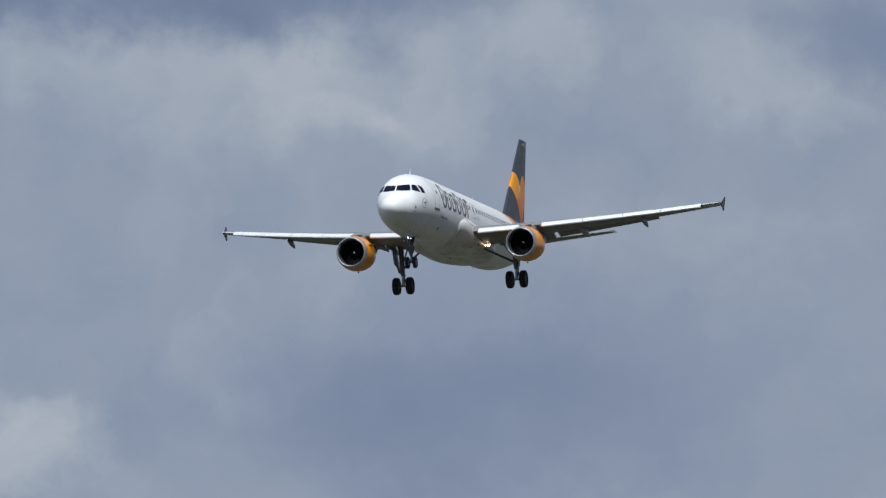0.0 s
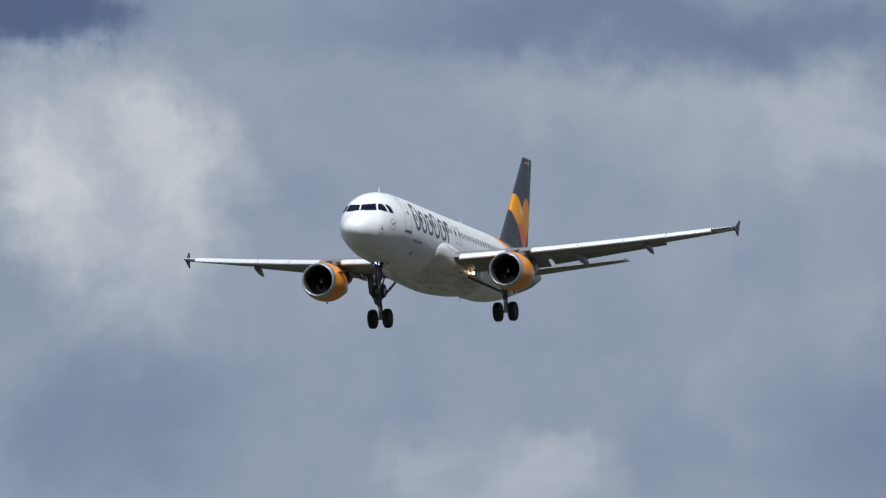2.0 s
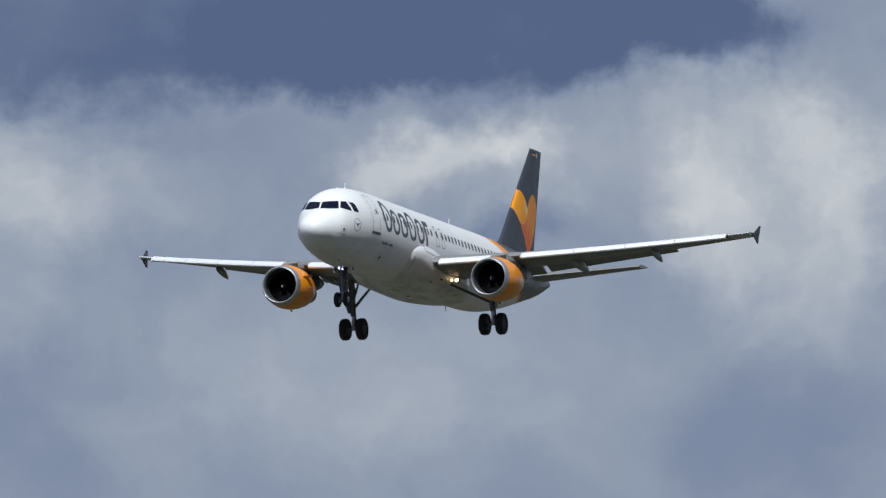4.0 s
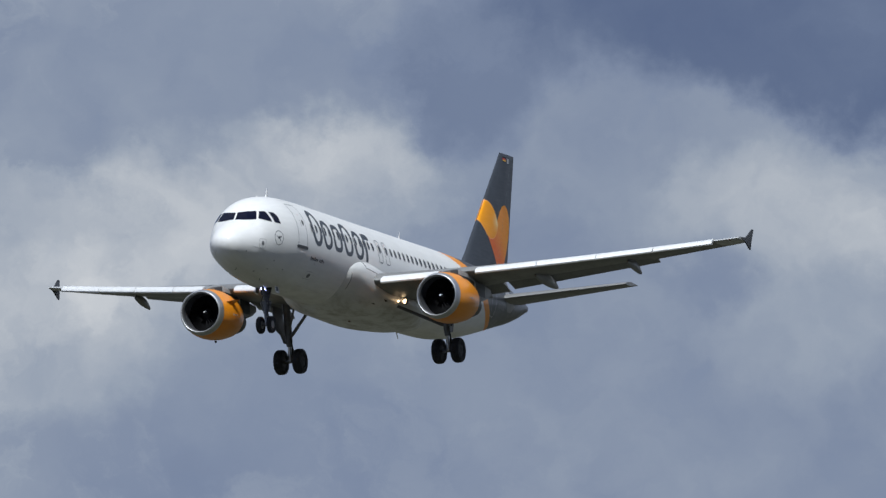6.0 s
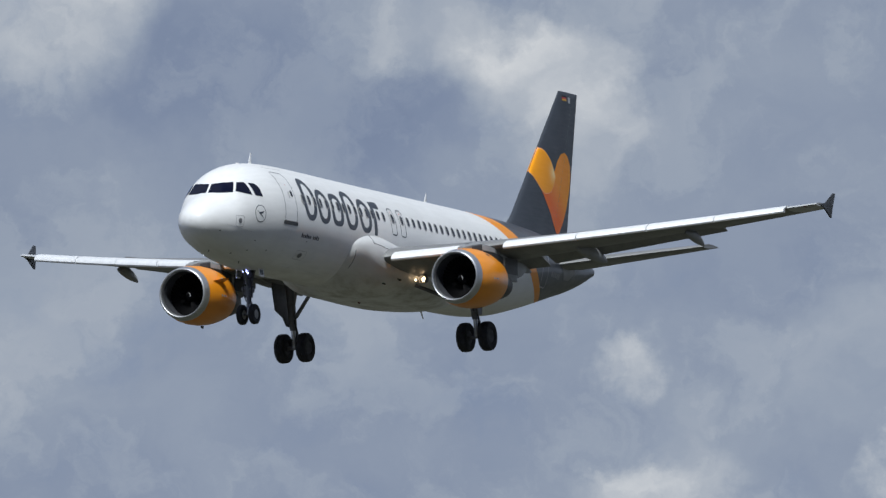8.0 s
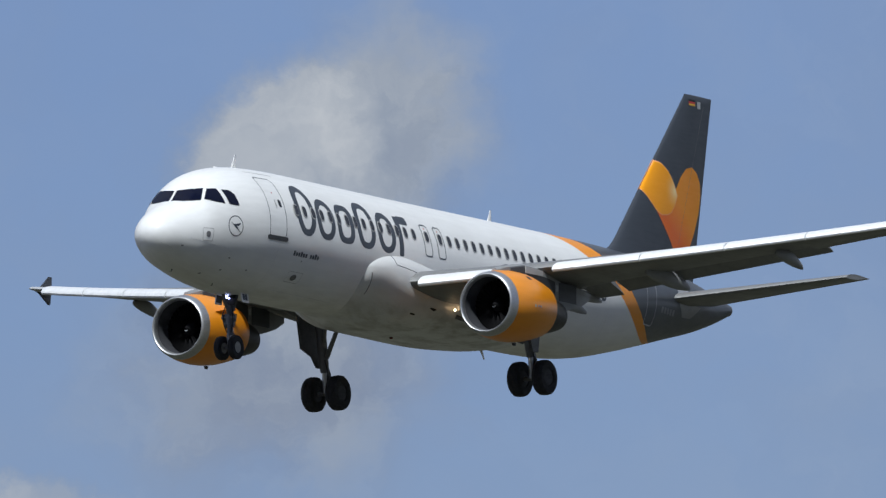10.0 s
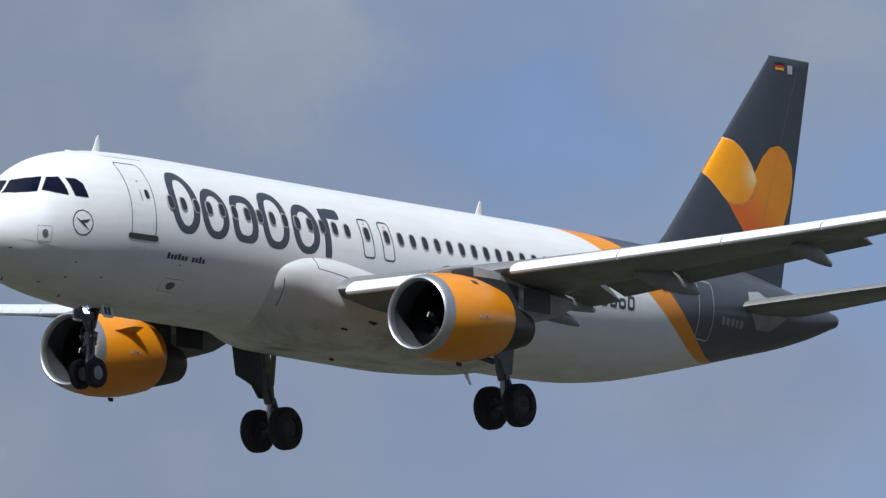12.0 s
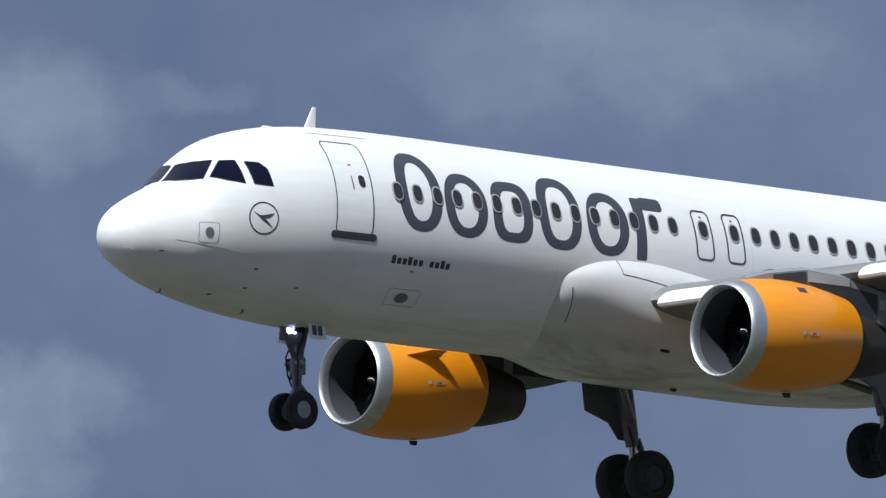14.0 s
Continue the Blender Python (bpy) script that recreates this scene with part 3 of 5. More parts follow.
# ---- the ground, below the view ----
def build_ground():
    mat = bpy.data.materials.new("grassland")
    mat.use_nodes = True
    tree = mat.node_tree
    bsdf = tree.nodes["Principled BSDF"]
    place = node(tree, "ShaderNodeTexCoord").outputs["Object"]
    wide = node(tree, "ShaderNodeTexNoise", {"Vector": place, "Scale": 0.02, "Detail": 6.0}).outputs[0]
    fine = node(tree, "ShaderNodeTexNoise", {"Vector": place, "Scale": 1.5, "Detail": 5.0}).outputs[0]
    level = node(tree, "ShaderNodeMapRange", {0: calc(tree, "ADD", wide, fine), 1: 0.7, 2: 1.3}).outputs[0]
    tree.links.new(blend(tree, level, (0.027, 0.028, 0.016, 1), (0.060, 0.058, 0.036, 1)), bsdf.inputs["Base Color"])
    bsdf.inputs["Roughness"].default_value = 0.9
    bm = bmesh.new()
    n, size = 40, 4500.0
    grid = [[bm.verts.new((-size + 2 * size * i / n, -size + 2 * size * j / n,
                           0.0 if abs(i - n / 2) + abs(j - n / 2) < 3 else noise.noise((i * 0.7, j * 0.7, 0)) * 0.8)) for j in range(n + 1)] for i in range(n + 1)]
    for i in range(n):
        for j in range(n):
            bm.faces.new((grid[i][j], grid[i + 1][j], grid[i + 1][j + 1], grid[i][j + 1]))
    ob = part("ground", bm, mat, None)
    tagged(ob, "flat dry airfield grassland under the approach path", "ground", kind="structure")


build_ground()


# ---- airliner: nose tip at the origin, nose towards +x, port side towards +y ----
def build_fuselage(craft):
    stations = [-0.1, -0.096, -0.085, -0.07, -0.03, 0.04, 0.12, 0.22, 0.3] + [0.4 + 0.1 * k for k in range(56)]
    stations += [6.0 + 0.6 * k for k in range(1, 30)] + [23.5 + 0.5 * k for k in range(1, 28)] + [37.3, 37.6]
    n = 120
    rings = [[hull_point(s, 360 * k / n) if s > -0.1 else Vector((0.1, 0.001 * math.sin(2 * math.pi * k / n), -0.5 + 0.001 * math.cos(2 * math.pi * k / n)))
              for k in range(n)] for s in stations]
    hull = part("fuselage", loft(rings), M_HULL, craft, "white hull with an orange band and slate grey tail", sharp=60)
    # tail cone outlet of the auxiliary power unit
    part("exhaust_outlet", revolve(((37.56, 0.2), (37.72, 0.19), (37.72, 0.13), (37.4, 0.12)), (0, 0.82), 24), M_STEEL, hull, "bare metal exhaust ring")
    return hull


def patch(name, corners, material, parent, label="", lift=0.008, grow=0.0, n=6):
    """A pane on the upper hull between corner points of (aft, sideways)."""
    bm = bmesh.new()

    def spot(s, y):
        u = max(-0.999, min(0.999, y / curve(HALF, s)))
        return hull_point(s, math.degrees(math.asin(u)))

    def onto(p):
        """The skin beneath a point near it."""
        top, low, half = curve(CROWN, -p.x), curve(KEEL, -p.x), curve(HALF, -p.x)
        return hull_point(-p.x, math.degrees(math.atan2(p.y / half, (p.z - 0.5 * (top + low)) / (0.5 * (top - low)))), lift)
    ends = [spot(*c) for c in corners]
    centre = sum(ends, Vector()) / len(ends)
    rim = []
    for a, b in zip(ends, ends[1:] + ends[:1]):
        for k in range(n):
            p = a.lerp(b, 0.03 + 0.94 * k / (n - 1))
            rim.append(p + (p - centre).normalized() * grow)
    loops = [[bm.verts.new(onto(centre.lerp(p, w))) for p in rim] for w in (1.0, 0.75, 0.5, 0.25)]
    mid = bm.verts.new(onto(centre))
    m = len(rim)
    for a, b in zip(loops, loops[1:]):
        for i in range(m):
            bm.faces.new((a[i], a[(i + 1) % m], b[(i + 1) % m], b[i]))
    for i in range(m):
        bm.faces.new((loops[-1][i], loops[-1][(i + 1) % m], mid))
    return part(name, bm, material, parent, label)


def build_cockpit(hull):
    panes = ([(1.31, 0.05), (1.67, 0.05), (1.73, 0.33), (1.86, 0.59), (2.04, 0.79), (1.69, 0.92), (1.52, 0.69), (1.39, 0.42)],
             [(1.80, 0.99), (2.12, 0.89), (2.25, 0.99), (2.39, 1.07), (2.42, 1.40), (2.09, 1.23)],
             [(2.60, 1.46), (2.55, 1.17), (2.84, 1.29), (2.97, 1.41), (3.01, 1.58)])
    for corners in panes:
        for side in (1, -1):
            turned = [(s, y * side) for s, y in corners]
            frame_ = patch("cockpit_window", turned, M_DARK, hull, "dark tinted cockpit window", 0.007, 0.012)
            patch("pane", turned, M_GLASS, frame_, "", 0.016, -0.012)


WINDOW_HEIGHT = 0.735


def build_windows(hull):
    """Cabin windows: a pale rim and a dark pane each, alike on the straight part of the hull."""
    def oval(w, h, lift, hole=None):
        bm = bmesh.new()
        ring = []
        for k in range(20):
            a = 2 * math.pi * k / 20
            c, q = math.cos(a), math.sin(a)
            e = 2 / 2.6
            ring.append((w * abs(c) ** e * (1 if c > 0 else -1), h * abs(q) ** e * (1 if q > 0 else -1)))

        def skin(s, z, up):
            p = hull_at(10.0, WINDOW_HEIGHT + z, up)
            return Vector((-s, p.y, p.z))
        outer = [bm.verts.new(skin(s, z, lift)) for s, z in ring]
        if hole:
            inner = [bm.verts.new(skin(s * hole, z * hole, lift + 0.004)) for s, z in ring]
            back = [bm.verts.new(skin(s * 1.0, z * 1.0, 0.001)) for s, z in ring]
            for i in range(20):
                j = (i + 1) % 20
                bm.faces.new((outer[i], outer[j], inner[j], inner[i]))
                bm.faces.new((back[i], back[j], outer[j], outer[i]))
        else:
            bm.faces.new(outer)
        return bm
    rim = part("cabin_window", oval(0.138, 0.20, 0.016, 0.83), M_RIM_GREY, hull)
    pane = part("pane", oval(0.115, 0.166, 0.0205), M_PANE, rim)
    rim.location.x = -6.08
    spots = [6.08 + 0.535 * k for k in range(1, 15)] + [14.41, 15.27] + [15.87 + 0.535 * k for k in range(23)]
    for s in spots:
        for side in (1, -1):
            r, p = rim.copy(), pane.copy()
            scene.collection.objects.link(r), scene.collection.objects.link(p)
            p.parent = r
            shrink = hull_at(s, WINDOW_HEIGHT).y - hull_at(10, WINDOW_HEIGHT).y
            if side > 0:
                r.location = (-s, shrink, 0)
            else:
                r.location, r.rotation_euler = (-s, -shrink, 0), (0, 0, math.pi)
                r.location.z = 0
    r, p = rim.copy(), pane.copy()
    scene.collection.objects.link(r), scene.collection.objects.link(p)
    p.parent = r
    r.location, r.rotation_euler = (-6.08, 0, 0), (0, 0, math.pi)


def frame_decal(s0, s1, z0, z1, radius, width, name, material, parent, label="", lean=0.0, lift=0.006, side=1, step=0.06):
    return decal(rounded(s0, s1, z0, z1, radius, lean), name, material, parent, label, lift, side, step,
                 rounded(s0 + width, s1 - width, z0 + width, z1 - width, max(0.01, radius - width), lean))


def build_doors(hull):
    for side in (1, -1):
        door = decal(rounded(4.44, 5.36, -0.24, 1.68, 0.10, 0.06), "cabin_door", M_WHITE, hull, "white cabin door outlined in dark grey", 0.003, side)
        frame_decal(4.42, 5.38, -0.26, 1.70, 0.12, 0.028, "door_outline", M_INK, door, "", 0.06, 0.005, side)
        decal(rounded(4.33, 5.49, -0.37, -0.22, 0.07), "door_sill", M_DARK, door, "dark scuff plate", 0.008, side, 0.03)
        decal(rounded(5.11, 5.27, 0.73, 0.98, 0.07), "door_window", M_PANE, door, "", 0.012, side, 0.03)
        decal(rounded(4.93, 4.96, 0.66, 0.95, 0.01), "door_handle", M_STEEL, door, "", 0.012, side, 0.05)
        decal(rounded(4.95, 5.03, 1.175, 1.205, 0.01), "marking", M_FLAG_RED, door, "", 0.010, side, 0.02)
        decal(rounded(4.5, 6.0, 1.868, 1.880, 0.005), "rain_gutter", M_FLAP, hull, "", 0.006, side, 0.02)
        for s in (14.41, 15.27):
            hatch = frame_decal(s - 0.25, s + 0.25, 0.08, 1.15, 0.13, 0.04, "overwing_exit", M_INK, hull, "overwing exit hatch outlined in dark grey", 0.0, 0.006, side, 0.05)
            decal(rounded(s - 0.03, s + 0.03, 0.98, 1.02, 0.01), "latch_marking", M_FLAG_RED, hatch, "", 0.008, side, 0.02)
        frame_decal(29.42, 30.25, -0.55, 1.05, 0.14, 0.036, "rear_door", M_WING_LIGHT, hull, "rear cabin door outlined in pale grey", 0.0, 0.006, side)
    for side in (1, -1):
        decal([(32.3, 0.72), (32.35, 1.02), (33.0, 1.1), (33.9, 0.82), (34.0, 0.72)], "tailplane_plate", M_WING_LIGHT, hull, "pale rubbing plate at the tailplane root", 0.012, side, 0.05)
        decal([(32.3, 0.55), (34.6, 0.55), (33.7, 0.1), (32.85, 0.05)], "tailplane_plate", M_FLAP, hull, "grey rubbing plate under the tailplane root", 0.012, side, 0.05)
    # service panels and ports
    frame_decal(1.36, 1.80, -0.69, -0.27, 0.06, 0.018, "sensor_panel", M_FAINT, hull, "", 0.0, 0.004)
    decal([(1.58 + 0.09 * math.cos(2 * math.pi * k / 16), -0.47 + 0.1 * math.sin(2 * math.pi * k / 16)) for k in range(16)], "pitot_sensor", M_STEEL, hull, "grey round sensor plate", 0.012, 1, 0.03)
    frame_decal(6.15, 7.0, -1.52, -1.20, 0.06, 0.014, "static_panel", M_FAINT, hull, "", 0.0, 0.005)
    decal([(6.56 + 0.17 * math.cos(2 * math.pi * k / 16), -1.37 + 0.09 * math.sin(2 * math.pi * k / 16)) for k in range(16)], "static_port", M_STEEL, hull, "", 0.01, 1, 0.03)
    for s, z in ((2.8, -1.11), (2.78, -1.47), (2.18, -1.61), (3.9, -1.39), (0.71, -0.89), (6.55, -0.86)):
        decal(rounded(s - 0.045, s + 0.045, z - 0.016, z + 0.016, 0.012), "drain_port", M_STEEL, hull, "", 0.01, 1, 0.02)
    for s, length in ((1.35, 0.14), (3.2, 0.1)):
        base = hull_point(s, 178 if s < 2 else 165, 0.0)
        part("pitot_probe", tube([base, base + Vector((0.02, 0, -0.07)), base + Vector((length, 0, -0.09))], (0.018, 0.014, 0.008), 8), M_DARK, hull)


def build_laps(hull):
    """Thin metal tubes along the lower hull's lap joints, added to give their glint lines."""
    for side in (1, -1):
        for s0, z0, s1, z1 in ((0.93, -0.66, 2.58, -0.84), (0.13, -0.83, 0.50, -1.0), (5.9, -1.79, 9.8, -1.82)):
            path = []
            for k in range(13):
                u = k / 12
                path.append(hull_at(s0 + (s1 - s0) * u, z0 + (z1 - z0) * u, 0.002, side))
            part("lap_glint", tube(path, [0.0042] * 13, 6), M_METAL, hull)


def build_markings(hull):
    """The airline's name as plain hollow shapes in its dark slate, a badge, and small bars for the rest of the writing."""
    shapes = ((6.08, 7.25, -0.05, 1.62, 0.27, 2.3), (7.32, 8.46, -0.06, 1.29, 0.25, 2.3), (8.60, 9.68, -0.04, 1.24, 0.25, 3.2),
              (9.87, 11.02, -0.07, 1.46, 0.25, 2.6), (11.18, 12.32, -0.07, 1.27, 0.25, 2.3))

    def ring_points(s0, s1, z0, z1, power):
        pts = []
        for k in range(40):
            c, q = math.cos(2 * math.pi * k / 40), math.sin(2 * math.pi * k / 40)
            z = 0.5 * (z0 + z1) + 0.5 * (z1 - z0) * abs(q) ** (2 / power) * (1 if q > 0 else -1)
            pts.append((0.5 * (s0 + s1) + 0.5 * (s1 - s0) * abs(c) ** (2 / power) * (1 if c > 0 else -1) + 0.03 * z, z))
        return pts
    for s0, s1, z0, z1, w, power in shapes:
        for side in (1, -1):
            decal(ring_points(s0, s1, z0, z1, power), "wordmark_shape", M_INK, hull, "dark slate wordmark shape", 0.0035, side, 0.08,
                  ring_points(s0 + w, s1 - w, z0 + w * 0.8, z1 - w * 0.8, power))
    for side in (1, -1):
        decal(rounded(12.5, 12.78, -0.08, 1.25, 0.05, 0.05), "wordmark_shape", M_INK, hull, "dark slate wordmark shape", 0.0035, side, 0.08)
        decal(rounded(12.78, 13.40, 1.0, 1.28, 0.1, 0.05), "wordmark_shape", M_INK, hull, "dark slate wordmark shape", 0.0035, side, 0.08)
        for k in range(11):
            if k != 6:
                decal(rounded(5.97 + 0.144 * k, 6.075 + 0.144 * k, -0.74, -0.62 if k % 3 else -0.58, 0.02), "type_bar", M_INK, hull, "small dark bar of writing", 0.004, side, 0.06)
        for k in range(10):
            if k != 5:
                frame_decal(22.0 + 0.42 * k, 22.34 + 0.42 * k, -0.17, 0.12 if k not in (6, 9) else 0.22, 0.1, 0.09, "sponsor_bar", M_INK, hull, "dark shape of writing", 0.0, 0.004, side, 0.06)
        for k in range(5):
            decal(rounded(30.75 + 0.27 * k, 30.93 + 0.27 * k, -0.02, 0.18, 0.03), "registration_bar", M_FLAP, hull, "pale bar of writing", 0.007, side, 0.05)
        ring = [(2.74 + 0.335 * math.cos(2 * math.pi * k / 36), -0.11 + 0.335 * math.sin(2 * math.pi * k / 36)) for k in range(36)]
        hole = [(2.74 + 0.305 * math.cos(2 * math.pi * k / 36), -0.11 + 0.305 * math.sin(2 * math.pi * k / 36)) for k in range(36)]
        badge = decal(ring, "badge", M_INK, hull, "round dark line badge with a plain bird-like wedge", 0.004, side, 0.05, hole)
        decal([(2.5, 0.02), (2.66, -0.06), (2.78, -0.04), (2.97, 0.0), (2.86, -0.1), (2.75, -0.1), (2.95, -0.3), (2.7, -0.15)], "badge_wedge", M_INK, badge, "", 0.008, side, 0.02)


def build_antennas(hull):
    for s, h, w in ((5.13, 0.46, 0.34), (21.56, 0.42, 0.32)):
        z = curve(CROWN, s)
        rings = [section(s + k * 0.56 * h, w * (1 - 0.74 * k), 0, z - 0.03 + k * (h + 0.03), 0.9, 0, None, True) for k in (0, 0.35, 0.7, 1.0)]
        part("blade_antenna", loft(rings), M_WHITE, hull, "white blade antenna")
    for s, h, w in ((20.95, 0.40, 0.24),):
        rings = [section(s + k * 0.9 * h, w * (1 - 0.6 * k), 0, -2.05 - k * h, 0.9, 0, None, True) for k in (0, 0.4, 0.8, 1.0)]
        part("belly_antenna", loft(rings), M_WHITE, hull, "white blade antenna under the belly")
    for s in (4.0, 7.4, 9.0):
        part("crown_antenna", revolve(((s, 0.0), (s + 0.06, 0.03), (s + 0.25, 0.035), (s + 0.45, 0.0)), (0, curve(CROWN, s + 0.2) - 0.008), 12), M_WHITE, hull)
    part("beacon", revolve(((15.2, 0.0), (15.24, 0.04), (15.34, 0.05), (15.42, 0.0)), (0, -2.335), 14), M_RED, hull, "red anti-collision light")


def build_belly(craft):
    """The fairing that wraps the wing roots and the gear bay."""
    half = ((10.1, 1.45), (10.58, 1.85), (10.85, 1.99), (11.2, 2.09), (11.8, 2.2), (12.6, 2.29), (13.5, 2.36), (17.5, 2.36), (18.5, 2.26), (20.0, 1.70), (21.5, 1.05), (22.6, 0.5))
    low = ((10.1, -1.6), (10.5, -1.93), (11.1, -2.10), (11.9, -2.24), (13, -2.31), (18.5, -2.33), (20.5, -2.25), (21.6, -2.10), (22.6, -1.95))
    high = ((10.1, -0.6), (10.5, -0.25), (10.85, 0.04), (11.2, 0.22), (11.7, 0.32), (12.4, 0.34), (13.4, 0.24), (14.7, 0.04), (16.5, -0.25), (18.5, -0.6), (20.0, -1.1), (21.6, -1.6), (22.6, -1.85))
    widest = ((10.1, -0.62), (11.3, -0.62), (13.5, -1.0), (16.5, -1.3), (18.5, -1.45), (22.6, -1.9))

    def spot(s, t, lift=0.004):
        """A point of the fairing's skin, t degrees round from its top; its sections grow squarer aft of the nose."""
        a, b, c = curve(half, s) + lift, curve(low, s) - lift, curve(high, s) + lift
        e = 2 / curve(((10.1, 2.0), (11.0, 2.06), (13.5, 2.55), (22.6, 2.55)), s)
        cs, sn = math.cos(radians(t)), math.sin(radians(t))
        w = curve(widest, s)
        y, z = a * abs(sn) ** e, w + (c - w) * cs ** e if cs > 0 else w - (w - b) * abs(cs) ** e
        if cs < 0 and s < 13.2:
            # below its shoulder the fairing grows slowly out of the hull
            k, d = max(0.0, (s - 9.7) / 3.5), min(1.0, -cs / 0.95)
            k, d = k * k * (3 - 2 * k), d * d * (3 - 2 * d)
            flush = hull_at(s, z).y - 0.015
            y += (flush + (y - flush) * k - y) * d
        return Vector((-s, y * (1 if sn > 0 else -1), z))
    stations = [10.1 + 0.1257 * k for k in range(15)] + [11.86 + 10.74 * k / 25 for k in range(1, 26)]
    rings = [[spot(s, 360 * i / 72, 0.0) for i in range(72)] for s in stations]
    belly = part("belly_fairing", loft(rings), M_FAIRING, craft, "pale grey wing root fairing with grimy keel", sharp=60)

    for side in (1, -1):
        part("panel_seam", tube([spot(11.95, side * t) for t in range(25, 80, 6)] , [0.009] * 10, 6), M_GEAR, belly)
        part("panel_seam", tube([spot(11.95 + 0.1 * k, side * 79) for k in range(12)], [0.009] * 12, 6), M_GEAR, belly)
        part("panel_seam", tube([spot(10.75 + 0.006 * (t - 92), side * t) for t in range(97, 126, 4)], [0.012] * 8, 6), M_GEAR, belly)
        part("vent_scoop", tube([spot(14.0, side * 112), spot(14.25, side * 113), spot(14.4, side * 112)], (0.015, 0.05, 0.01), 8), M_BLACK, belly)
        part("drain_hole", tube([spot(13.2, side * 128), spot(13.42, side * 128)], (0.03, 0.03), 8), M_BLACK, belly)
    return belly


# wing plan: y against leading edge, trailing edge, height
def wing_lead(y):
    return 12.78 + 0.550 * (y - 2.6)


def wing_trail(y):
    return 19.25 + 0.03 * (y - 2) if y < 6.4 else 19.38 + 0.274 * (y - 6.4)


def wing_height(y):
    return -0.90 + 0.105 * (y - 2.6) + 0.0018 * (y - 2.6) ** 2


def wing_tilt(y):
    return 3.2 - 3.2 * y / 17


def wing_ring(y, cut=None, side=1):
    lead, trail = wing_lead(y), wing_trail(y)
    return section(lead, trail - lead, y * side, wing_height(y), 1.0 - 0.022 * y, wing_tilt(y), cut)


def wing_spot(y, u, drop=0.0):
    """A point of the wing's chord plane, u along the chord."""
    lead, trail = wing_lead(y), wing_trail(y)
    c = trail - lead
    return lead + u * c, wing_height(y) - math.sin(radians(wing_tilt(y))) * u * c - drop


